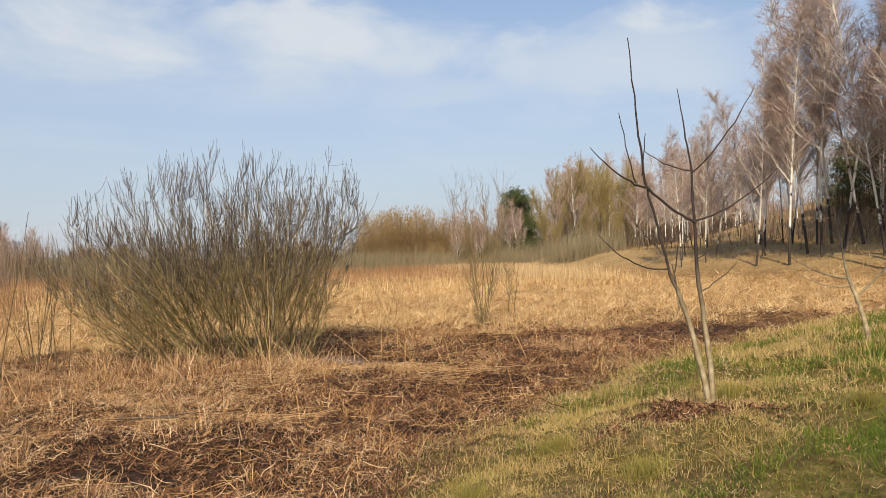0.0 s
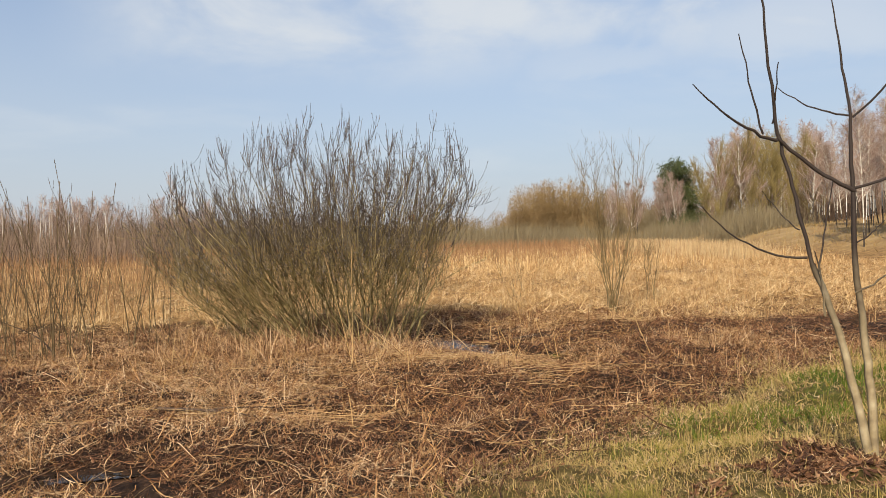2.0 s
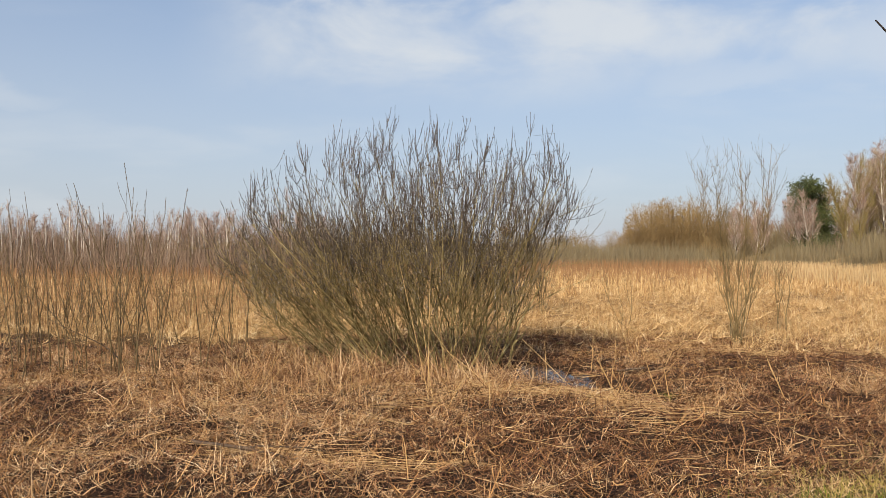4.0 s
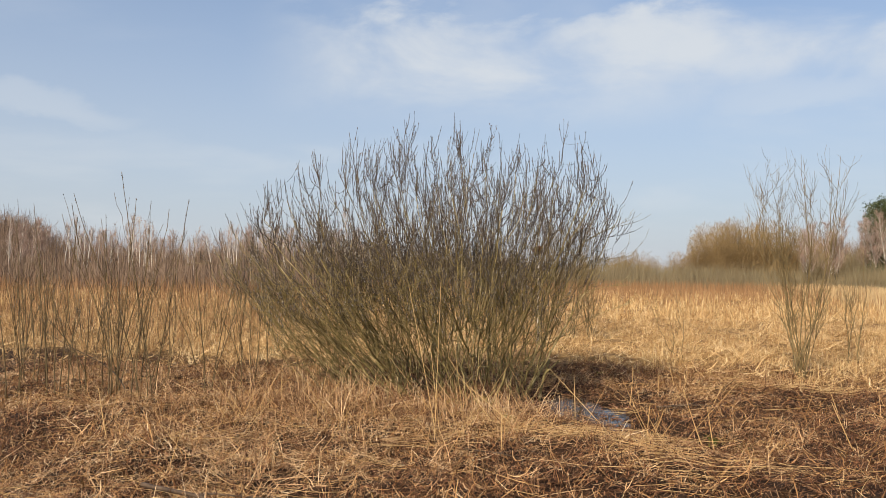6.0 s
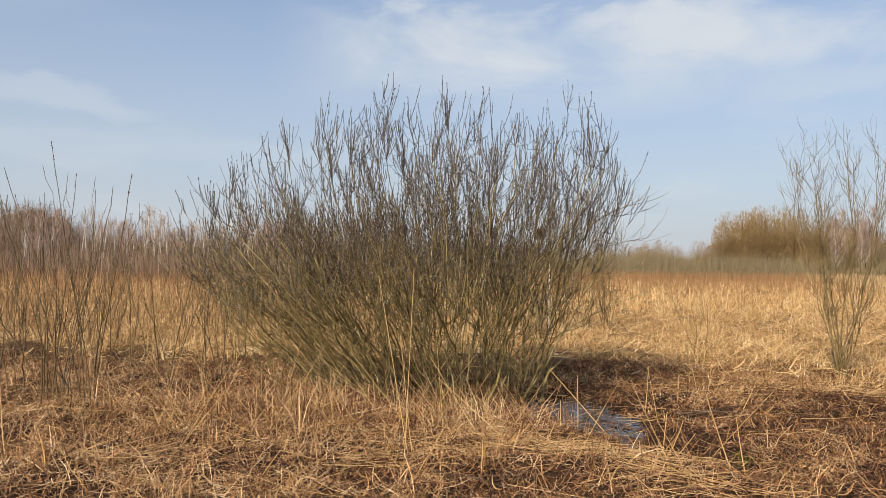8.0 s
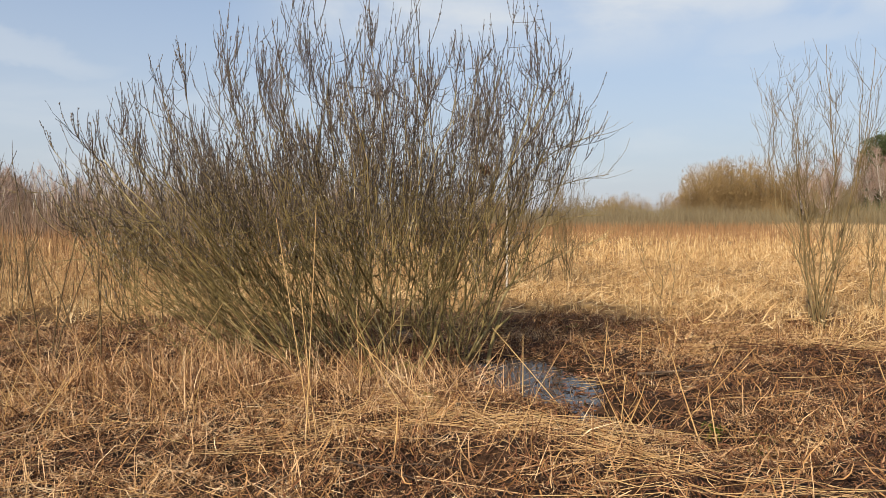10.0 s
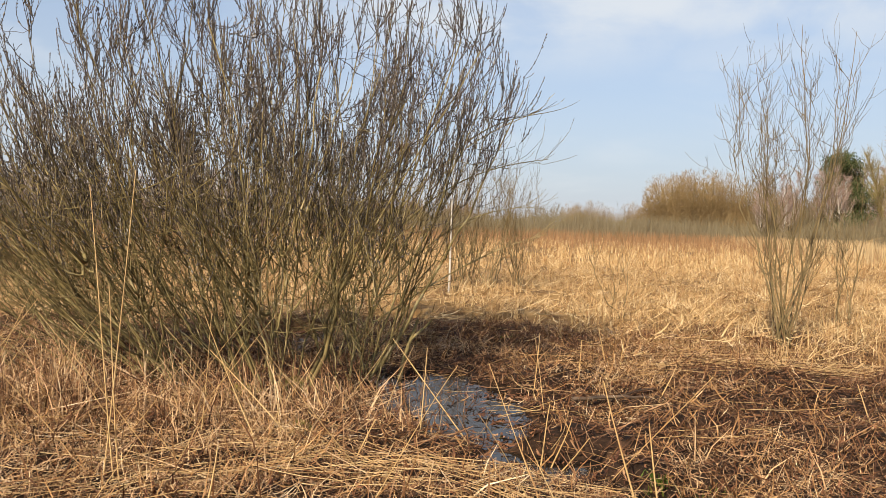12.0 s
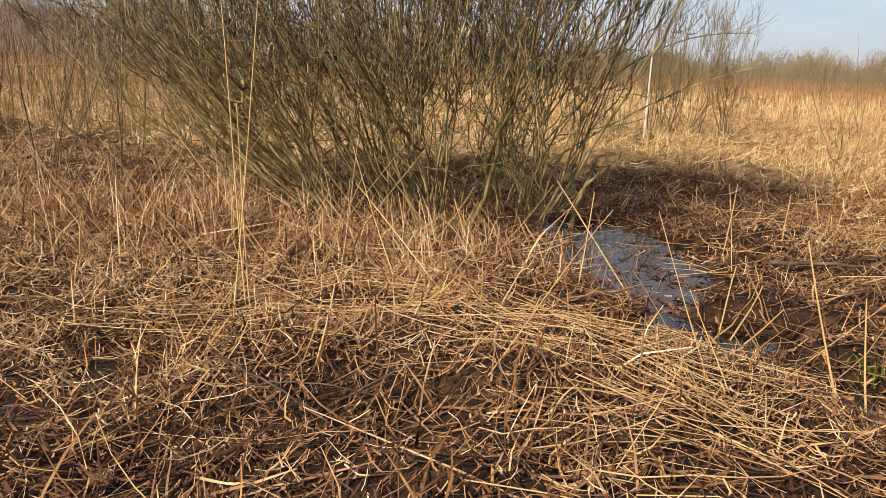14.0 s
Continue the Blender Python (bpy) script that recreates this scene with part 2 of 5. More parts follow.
def birch_bark():
    m = mat("birch_bark", [(0.30, 0.26, 0.22), (0.62, 0.58, 0.52), (0.76, 0.73, 0.68)], 0.7, 1.2, "object")
    nt = m.node_tree
    b = nt.nodes["Principled BSDF"]
    base = b.inputs["Base Color"].links[0].from_socket
    tc = nt.nodes.new("ShaderNodeTexCoord")
    mp = nt.nodes.new("ShaderNodeMapping")
    mp.inputs["Scale"].default_value = (2.6, 2.6, 2.8)
    n = nt.nodes.new("ShaderNodeTexNoise")
    n.inputs["Scale"].default_value, n.inputs["Detail"].default_value = 1.0, 6.0
    r = nt.nodes.new("ShaderNodeValToRGB")
    r.color_ramp.elements[0].position, r.color_ramp.elements[1].position = 0.57, 0.68
    # rough black bark round the foot
    sp = nt.nodes.new("ShaderNodeSeparateXYZ")
    foot = nt.nodes.new("ShaderNodeMapRange")
    for slot, q in ((1, 0.8), (2, 4.0), (3, 0.42), (4, 0.0)):
        foot.inputs[slot].default_value = q
    more = nt.nodes.new("ShaderNodeMath")
    nt.links.new(tc.outputs["Object"], sp.inputs[0])
    nt.links.new(sp.outputs[2], foot.inputs[0])
    nt.links.new(n.outputs[0], more.inputs[0])
    nt.links.new(foot.outputs[0], more.inputs[1])
    mx = nt.nodes.new("ShaderNodeMix")
    mx.data_type = "RGBA"
    mx.inputs[7].default_value = (0.045, 0.035, 0.03, 1)
    nt.links.new(tc.outputs["Object"], mp.inputs[0])
    nt.links.new(mp.outputs[0], n.inputs["Vector"])
    nt.links.new(more.outputs[0], r.inputs[0])
    nt.links.new(r.outputs[0], mx.inputs[0])
    nt.links.new(base, mx.inputs[6])
    nt.links.new(mx.outputs[2], b.inputs["Base Color"])
    return m


M_BIRCH = birch_bark()
M_BIRCH_STEM = mat("white_birch_stem", [(0.26, 0.20, 0.17), (0.48, 0.42, 0.37), (0.72, 0.67, 0.60)], 0.7, 0.6, "object")


def water_material():
    m = bpy.data.materials.new("bog_water")
    m.use_nodes = True
    nt = m.node_tree
    b = nt.nodes["Principled BSDF"]
    b.inputs["Base Color"].default_value = (0.022, 0.016, 0.011, 1)
    b.inputs["Roughness"].default_value, b.inputs["IOR"].default_value = 0.06, 1.33
    n = nt.nodes.new("ShaderNodeTexNoise")
    n.inputs["Scale"].default_value, n.inputs["Detail"].default_value = 5.0, 3.0
    bp = nt.nodes.new("ShaderNodeBump")
    bp.inputs["Strength"].default_value, bp.inputs["Distance"].default_value = 0.3, 0.01
    tc = nt.nodes.new("ShaderNodeTexCoord")
    nt.links.new(tc.outputs["Object"], n.inputs["Vector"])
    nt.links.new(n.outputs[0], bp.inputs["Height"])
    nt.links.new(bp.outputs[0], b.inputs["Normal"])
    return m


M_WATER = water_material()


def ground_material():
    """Soil, straw, grass and wood floor, shared out by the sheet's own zone attribute."""
    m = bpy.data.materials.new("ground")
    m.use_nodes = True
    nt = m.node_tree
    b = nt.nodes["Principled BSDF"]
    b.inputs["Specular IOR Level"].default_value = 0.2
    tc = nt.nodes.new("ShaderNodeTexCoord")

    def noise(scale, detail=6.0):
        n = nt.nodes.new("ShaderNodeTexNoise")
        n.inputs["Scale"].default_value, n.inputs["Detail"].default_value, n.inputs["Roughness"].default_value = scale, detail, 0.65
        nt.links.new(tc.outputs["Object"], n.inputs["Vector"])
        return n.outputs[0]

    def ramp(fac, cols):
        r = nt.nodes.new("ShaderNodeValToRGB")
        while len(r.color_ramp.elements) < len(cols):
            r.color_ramp.elements.new(0.5)
        for k, c in enumerate(cols):
            r.color_ramp.elements[k].position = 0.3 + 0.4 * k / (len(cols) - 1)
            r.color_ramp.elements[k].color = (*c, 1)
        nt.links.new(fac, r.inputs[0])
        return r.outputs[0]

    def mix(fac, a, c):
        x = nt.nodes.new("ShaderNodeMix")
        x.data_type = "RGBA"
        nt.links.new(fac, x.inputs[0])
        nt.links.new(a, x.inputs[6])
        nt.links.new(c, x.inputs[7])
        return x.outputs[2]

    at = nt.nodes.new("ShaderNodeAttribute")
    at.attribute_name = "zone"
    sp = nt.nodes.new("ShaderNodeSeparateColor")
    nt.links.new(at.outputs["Color"], sp.inputs[0])
    mud = ramp(noise(9), [(0.009, 0.005, 0.003), (0.030, 0.015, 0.008), (0.09, 0.047, 0.025)])
    grass = ramp(noise(7, 9.0), [(0.022, 0.013, 0.005), (0.08, 0.052, 0.015), (0.095, 0.07, 0.016), (0.20, 0.135, 0.05), (0.08, 0.046, 0.019)])
    lush = ramp(noise(11, 9.0), [(0.02, 0.022, 0.006), (0.055, 0.068, 0.010), (0.10, 0.105, 0.015), (0.19, 0.145, 0.038)])
    patch = ramp(noise(0.9, 7.0), [(0, 0, 0), (0, 0, 0), (0.2, 0.2, 0.2), (1, 1, 1)])
    grass = mix(patch, grass, lush)
    straw = ramp(noise(2.4, 8.0), [(0.09, 0.045, 0.018), (0.22, 0.12, 0.045), (0.36, 0.215, 0.085), (0.50, 0.32, 0.14)])
    wood = ramp(noise(0.35), [(0.20, 0.122, 0.055), (0.32, 0.205, 0.095), (0.33, 0.225, 0.10), (0.46, 0.31, 0.16)])
    c = mix(sp.outputs[1], mud, straw)
    c = mix(sp.outputs[0], c, grass)
    c = mix(sp.outputs[2], c, wood)
    nt.links.new(c, b.inputs["Base Color"])
    b.inputs["Roughness"].default_value = 0.85
    bp = nt.nodes.new("ShaderNodeBump")
    bp.inputs["Strength"].default_value, bp.inputs["Distance"].default_value = 0.8, 0.03
    nt.links.new(noise(26), bp.inputs["Height"])
    nt.links.new(bp.outputs[0], b.inputs["Normal"])
    return m


M_GROUND = ground_material()

# ---- mesh helpers ----
rng = np.random.default_rng(7)


def make_mesh(name, V, F, material, smooth=False):
    """A mesh of quads or triangles from arrays."""
    V, F = np.asarray(V, np.float32).reshape(-1, 3), np.asarray(F, np.int32)
    me = bpy.data.meshes.new(name)
    k = F.shape[1]
    me.vertices.add(len(V))
    me.vertices.foreach_set("co", V.ravel())
    me.loops.add(F.size)
    me.loops.foreach_set("vertex_index", F.ravel())
    me.polygons.add(len(F))
    me.polygons.foreach_set("loop_start", np.arange(0, F.size, k, dtype=np.int32))
    if smooth:
        me.polygons.foreach_set("use_smooth", np.ones(len(F), bool))
    me.materials.append(material)
    me.update(calc_edges=True)
    return me


def joined(parts):
    """Several (V, F) of the same face size as one."""
    Vs, Fs, n = [], [], 0
    for V, F in parts:
        Vs.append(V)
        Fs.append(F + n)
        n += len(V)
    return np.concatenate(Vs), np.concatenate(Fs)


def part(name, me, parent, label="", kind=""):
    ob = new(name, me)
    ob.parent = parent
    return tagged(ob, label, kind=kind)


def thing(name, label, category, at=(0, 0, 0), rz=0.0, group=""):
    ob = new(name)
    ob.empty_display_size = 0.2
    ob.matrix_basis = pose(*at, 0, 0, rz)
    return tagged(ob, label, category, group)


def stuff(name, me, label, category):
    return tagged(new(name, me), label, category, kind="stuff")


def unit(v):
    return v / np.maximum(np.linalg.norm(v, axis=-1, keepdims=True), 1e-9)


def tubes(P, R, sides=5):
    """Tapered tubes along n paths of k points; R radii (n, k). Returns V, F with closed tips left as points."""
    P, R = np.asarray(P, float), np.asarray(R, float)
    n, k, _ = P.shape
    T = unit(np.gradient(P, axis=1))
    ref = np.where(np.abs(T[:, :1, 2:3]) > 0.9, np.array([1.0, 0.1, 0.0]), np.array([0.1, 0.0, 1.0]))
    A = unit(np.cross(T, ref))
    B = np.cross(T, A)
    ang = np.arange(sides) * 2 * np.pi / sides
    V = P[:, :, None] + R[:, :, None, None] * (np.cos(ang)[:, None] * A[:, :, None] + np.sin(ang)[:, None] * B[:, :, None])
    idx = np.arange(n * k * sides).reshape(n, k, sides)
    a, b = idx[:, :-1], idx[:, 1:]
    F = np.stack([a, np.roll(a, -1, 2), np.roll(b, -1, 2), b], -1).reshape(-1, 4)
    return V.reshape(-1, 3), F


def strips(P, W, side=None):
    """Flat blades along n paths of k points with half-widths W (n, k)."""
    P = np.asarray(P, float)
    n, k, _ = P.shape
    T = unit(P[:, -1] - P[:, 0])
    if side is None:
        side = rng.normal(size=(n, 3))
    S = unit(np.cross(T, side))
    V = np.stack([P - S[:, None] * W[..., None], P + S[:, None] * W[..., None]], 2)
    idx = np.arange(n * k * 2).reshape(n, k, 2)
    F = np.stack([idx[:, :-1, 0], idx[:, :-1, 1], idx[:, 1:, 1], idx[:, 1:, 0]], -1).reshape(-1, 4)
    return V.reshape(-1, 3), F


def bezier(p0, p1, p2, p3, k):
    s = np.linspace(0, 1, k)[None, :, None]
    p0, p1, p2, p3 = (np.asarray(p, float)[:, None] for p in (p0, p1, p2, p3))
    return (1 - s) ** 3 * p0 + 3 * (1 - s) ** 2 * s * p1 + 3 * (1 - s) * s ** 2 * p2 + s ** 3 * p3


def along(P, s):
    """Points and tangents at fractions s (n,) of n paths."""
    n, k, _ = P.shape
    f = np.clip(s, 0, 0.999) * (k - 1)
    i = f.astype(int)
    w = (f - i)[:, None]
    r = np.arange(n)
    a, b = P[r, i], P[r, i + 1]
    return a * (1 - w) + b * w, unit(b - a)


def taper(n, k, r0, r1, power=1.0):
    s = np.linspace(0, 1, k)[None] ** power
    r0, r1 = np.broadcast_to(r0, (n,))[:, None], np.broadcast_to(r1, (n,))[:, None]
    return r0 * (1 - s) + r1 * s


def lattice(ix, iy, seed):
    h = (ix.astype(np.int64) * 374761393 + iy.astype(np.int64) * 668265263 + seed * 144665) & 0x7FFFFFFF
    h = ((h ^ (h >> 13)) * 1274126177) & 0x7FFFFFFF
    return ((h ^ (h >> 16)) & 0xFFFF) / 65535.0


def vnoise(x, y, size, seed=0, octaves=3):
    """Smooth value noise in 0..1, feature size in metres."""
    out, amp, tot = 0.0, 1.0, 0.0
    for o in range(octaves):
        fx, fy = x / size * 2 ** o, y / size * 2 ** o
        ix, iy = np.floor(fx), np.floor(fy)
        u, v = fx - ix, fy - iy
        u, v = u * u * (3 - 2 * u), v * v * (3 - 2 * v)
        a, b = lattice(ix, iy, seed + o), lattice(ix + 1, iy, seed + o)
        c, d = lattice(ix, iy + 1, seed + o), lattice(ix + 1, iy + 1, seed + o)
        out = out + amp * ((a * (1 - u) + b * u) * (1 - v) + (c * (1 - u) + d * u) * v)
        tot += amp
        amp *= 0.5
    return out / tot


def step(a, b, x):
    t = np.clip((x - a) / (b - a), 0, 1)
    return t * t * (3 - 2 * t)


# ---- the lie of the land ----
WATER_Z = -0.07
# heaps and hollows of pressed straw: x, y, radius, height
HEAPS = [(-3.25, -3.8, 0.9, 0.17), (-2.05, -6.25, 0.85, 0.18), (-5.2, -2.2, 1.0, 0.14), (-3.5, -6.6, 0.8, -0.12), (-1.4, -5.3, 0.6, -0.10), (-1.5, -3.0, 0.6, -0.05),
         (-1.9, -1.9, 0.8, 0.10), (0.9, -2.9, 0.7, 0.08), (0.62, -3.6, 0.4, -0.08), (0.2, -1.9, 0.5, 0.05), (3.6, -0.7, 0.8, 0.09), (-5.4, -5.6, 0.9, 0.12),
         (-4.6, -7.6, 0.7, -0.10), (-1.2, -7.6, 0.5, 0.06), (2.3, 3.3, 0.9, 0.07)]
# pale straw (+), dark wet litter and one painted shadow (-): x, y, half-length along x, along y, amount
TONES = [(-3.2, -3.8, 1.0, 0.8, 0.6), (-2.05, -6.3, 0.8, 0.6, 0.5), (-5.4, -1.7, 2.0, 0.9, 0.6), (-1.9, -1.9, 1.6, 0.5, 0.55), (0.9, -3.0, 1.2, 0.35, 0.55), (-0.7, -2.8, 0.7, 0.5, 0.45),
         (0.2, -1.9, 0.6, 0.4, 0.4), (-3.4, -6.6, 1.0, 0.6, -0.75), (-1.4, -5.3, 0.7, 0.7, -0.7), (-1.5, -3.0, 0.9, 0.35, -0.5), (0.8, -5.4, 1.3, 0.8, -0.8), (0.4, -4.6, 0.8, 0.5, -0.6),
         # (2.3, 3.2) paints the willow's cast shadow on the ground behind it
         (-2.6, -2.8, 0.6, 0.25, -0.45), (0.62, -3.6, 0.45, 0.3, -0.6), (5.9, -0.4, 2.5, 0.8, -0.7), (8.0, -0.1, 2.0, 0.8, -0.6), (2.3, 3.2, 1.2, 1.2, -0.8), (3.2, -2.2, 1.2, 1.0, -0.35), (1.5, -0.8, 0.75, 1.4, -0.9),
         (-0.2, 0.4, 1.3, 0.5, -0.4), (0.0, -4.1, 2.0, 0.7, -0.3), (-1.6, -3.6, 0.5, 0.4, 0.3), (2.4, -4.2, 1.0, 0.7, -0.4)]
# pools: x, y, half-length along x, along y
POOLS = [(1.66, -0.25, 0.66, 1.05), (2.85, 1.3, 0.50, 0.42), (2.15, -2.0, 0.42, 0.3), (2.55, -2.75, 0.26, 0.3),
         (-1.2, 3.0, 0.7, 0.5), (-0.3, 3.3, 0.5, 0.5), (1.1, 5.0, 0.5, 0.7), (1.5, -1.2, 0.3, 0.3)]


def bank_depth(x, y):
    """Metres inside the grassy bank, measured from its foot."""
    foot = np.interp(x, [-60, -12, -6, -4, -1.4, 0.4, 1.7, 2.8, 4.9, 6.5, 10.5, 18.6, 26, 40, 200],
                     [-90, -26, -15.5, -12.2, -8.7, -7.1, -6.2, -5.8, -4.5, -4.0, -2.4, 0.2, 2.0, 4.0, 10])
    return (foot - y) * 0.82 + (vnoise(x, y, 1.3, 40) - 0.5) * 0.7


def hill_side(x, y):
    return x - 0.3 * y


def pool_mask(x, y):
    m = np.zeros_like(x)
    for px, py, rx, ry in POOLS:
        d = np.hypot((x - px) / rx, (y - py) / ry) + (vnoise(x, y, 0.45, 50, 4) - 0.5) * 1.7
        m = np.maximum(m, 1 - step(0.75, 1.25, d))
    return m


def height(x, y):
    x, y = np.asarray(x, float), np.asarray(y, float)
    near = np.exp(-(np.hypot(x, y + 3) / 30) ** 2)
    z = (vnoise(x, y, 0.9, 1, 4) - 0.5) * 0.26 * (0.35 + 0.65 * near) + (vnoise(x, y, 5, 3) - 0.5) * 0.12 + 0.02 + 0.10 * (vnoise(x, y, 0.32, 9, 2) - 0.5) * near
    z = z + 0.10 * (vnoise(x, y, 0.21, 12, 2) - 0.5) * near * step(0.6, -0.2, bank_depth(x, y))
    for hx, hy, hr, hh in HEAPS:
        z = z + hh * np.exp(-((x - hx) ** 2 + 1.6 * (y - hy) ** 2) / hr ** 2)
    z = z * (1 - 0.6 * pool_mask(x, y)) - 0.17 * pool_mask(x, y)
    d = bank_depth(x, y)
    z = z + 0.09 * (vnoise(x, y, 0.28, 7, 3) - 0.5) * step(0, 1, d) * near
    z = z + 0.54 * step(-0.3, 3.6, d) + 0.012 * np.clip(d - 3, 0, 40)
    s = hill_side(x, y)
    z = z + 2.2 * step(24, 37, s) + 6.5 * step(37, 68, s) * step(75, 35, y)
    far = np.hypot(x, y)
    return z + 2.0 * step(150, 900, far)


def axis(lo, hi, fine, reach):
    mid = np.arange(lo, hi, fine)
    out, d = [], fine
    q = hi
    while q < reach:
        out.append(q)
        d *= 1.09
        q += d
    left, d, q = [], fine, lo
    while q > -reach:
        d *= 1.09
        q -= d
        left.append(q)
    return np.concatenate([left[::-1], mid, out])


gx, gy = axis(-8, 9, 0.12, 3000), axis(-14.5, 8, 0.12, 3000)
X, Y = np.meshgrid(gx, gy, indexing="ij")
Z = height(X, Y)
idx = np.arange(X.size).reshape(X.shape)
F = np.stack([idx[:-1, :-1], idx[1:, :-1], idx[1:, 1:], idx[:-1, 1:]], -1).reshape(-1, 4)
ground_mesh = make_mesh("ground", np.stack([X, Y, Z], -1), F, M_GROUND, True)
D = bank_depth(X, Y)
zone = np.ones((X.size, 4), np.float32)
zone[:, 0] = step(-0.1, 0.7, D).ravel()
# the last factor paints the willow's shadow: straw gives way to dark soil
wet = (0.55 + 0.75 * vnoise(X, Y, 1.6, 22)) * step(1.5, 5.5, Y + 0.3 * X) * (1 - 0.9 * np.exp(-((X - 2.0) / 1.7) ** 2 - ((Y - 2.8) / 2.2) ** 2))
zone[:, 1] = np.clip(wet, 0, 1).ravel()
zone[:, 2] = step(27, 31, hill_side(X, Y) + 3 * (vnoise(X, Y, 4, 23) - 0.5)).ravel()
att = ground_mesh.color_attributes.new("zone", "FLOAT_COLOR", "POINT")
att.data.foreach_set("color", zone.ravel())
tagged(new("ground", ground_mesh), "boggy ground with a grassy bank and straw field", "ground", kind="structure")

wx, wy = np.linspace(-7, 8, 16), np.linspace(-6.5, 8, 16)
WX, WY = np.meshgrid(wx, wy, indexing="ij")
idx = np.arange(WX.size).reshape(WX.shape)
F = np.stack([idx[:-1, :-1], idx[1:, :-1], idx[1:, 1:], idx[:-1, 1:]], -1).reshape(-1, 4)
tagged(new("water", make_mesh("water", np.stack([WX, WY, np.full_like(WX, WATER_Z)], -1), F, M_WATER)),
       "still brown bog water reflecting the sky", "water", kind="structure")


def on_ground(x, y, sink=0.0):
    return np.stack([x, y, height(x, y) - sink], -1)


# ---- straw, grass and litter ----


def scatter(n, x0, x1, y0, y1, keep):
    """n random places in a rectangle, thinned by keep(x, y) in 0..1."""
    xs, ys = [], []
    got = 0
    while got < n:
        x, y = rng.uniform(x0, x1, n), rng.uniform(y0, y1, n)
        ok = rng.random(n) < keep(x, y)
        xs.append(x[ok])
        ys.append(y[ok])
        got += ok.sum()
    return np.concatenate(xs)[:n], np.concatenate(ys)[:n]


def lying(x, y, ang, length, width, lift, lean, k=4, sag=0.02, curl=0.32, leaf=False):
    """Straws lying on the ground: each follows the ground, one end raised."""
    n = len(x)
    s = np.linspace(-0.5, 0.5, k)
    bend = rng.normal(0, curl, n)
    a = ang[:, None] + bend[:, None] * s
    px = x[:, None] + np.cos(a) * s * length[:, None]
    py = y[:, None] + np.sin(a) * s * length[:, None]
    z0 = np.maximum(height(px, py), WATER_Z)
    zm = z0.mean(1, keepdims=True) * 0.75 + z0 * 0.25
    pz = np.maximum(zm, z0 - 0.01) + lift[:, None] + lean[:, None] * (s + 0.5) * length[:, None] - sag * np.cos(s * np.pi)
    W = np.broadcast_to(width[:, None], (n, k)).copy()
    W[:, -1] *= 0.4
    if leaf:
        W[:, 0] *= 0.15
        W[:, -1] *= 0.3
    side = np.stack([-np.sin(ang), np.cos(ang), rng.normal(0, 0.5, n)], -1)
    T = np.stack([np.cos(ang), np.sin(ang), np.zeros(n)], -1)
    return strips(np.stack([px, py, pz], -1), W, np.cross(side, T))


def upright(x, y, h, width, lean, k=3, curl=0.5, sink=0.02, z=None):
    """Standing blades that lean and curl over."""
    n = len(x)
    a = rng.uniform(0, 2 * np.pi, n)
    out = np.stack([np.cos(a), np.sin(a)], -1) * (lean * h)[:, None]
    s = np.linspace(0, 1, k)[None]
    px = x[:, None] + out[:, :1] * s ** (1 + curl)
    py = y[:, None] + out[:, 1:] * s ** (1 + curl)
    base = height(x, y) if z is None else z
    pz = base[:, None] - sink + (h * np.sqrt(np.maximum(0.05, 1 - (lean * 0.6) ** 2)))[:, None] * (s - 0.25 * np.clip(lean, 0, 1)[:, None] * s ** 2)
    W = width[:, None] * (1 - 0.75 * s)
    return strips(np.stack([px, py, pz], -1), W)


def dry(x, y):
    return (height(x, y) > WATER_Z + 0.005) * 1.0


def straw_amount(x, y):
    """Where pale straw lies thick on the near marsh; dark wet litter and the willow's painted shadow elsewhere."""
    d = bank_depth(x, y)
    v = 0.10 + 0.62 * step(0.46, 0.62, vnoise(x, y, 1.1, 60, 3)) + 0.25 * step(0.5, 0.65, vnoise(x, y, 0.4, 61, 2)) + 0.12 * step(-0.5, -3.0, x)
    for px, py, rx, ry, a in TONES:
        v = v + a * np.exp(-((x - px) / rx) ** 2 - ((y - py) / ry) ** 2)
    band = np.exp(-(((y - 0.36 * x) + 7.0) / 1.7) ** 2) * step(-1.5, 1.5, x)     # dark strip along the bank's foot
    return np.clip(v, 0.02, 1) * (1 - 0.8 * band) * step(0.7, -0.2, d)


def comb(x, y):
    """Prevailing direction in which the straw was pressed down."""
    return 6.0 * vnoise(x, y, 3.0, 70, 2) - 3.2


# thick mats of pressed straw
x, y = scatter(46000, -8.5, 9, -11.5, 3.5, lambda x, y: straw_amount(x, y) * (0.25 + 0.75 * dry(x, y)))
n = len(x)
L = np.clip(rng.gamma(1.6, 0.085, n), 0.03, 0.6)
V, F = lying(x, y, comb(x, y) + rng.normal(0, 2.0, n), L, rng.uniform(0.0008, 0.0030, n), rng.uniform(0.0, 0.12, n) ** 1.2, np.abs(rng.normal(0, 0.2, n)))
stuff("straw_mat", make_mesh("straw_mat", V, F, M_STRAW), "pale dry reed straw pressed flat on the bog", "straw")

x, y = scatter(52000, -8.5, 16, -11.5, 4.5, lambda x, y: (0.12 + 0.88 * (1 - straw_amount(x, y)) ** 1.3) * step(0.9, 0.0, bank_depth(x, y)) * dry(x, y))
n = len(x)
L = rng.uniform(0.07, 0.38, n)
V, F = lying(x, y, comb(x, y) + rng.normal(0, 1.3, n), L, rng.uniform(0.0018, 0.006, n), rng.uniform(0.0, 0.04, n), np.abs(rng.normal(0, 0.22, n)), 3)
stuff("old_straw", make_mesh("old_straw", V, F, M_STRAW_DARK), "brown rotting reed straw on wet ground", "straw")

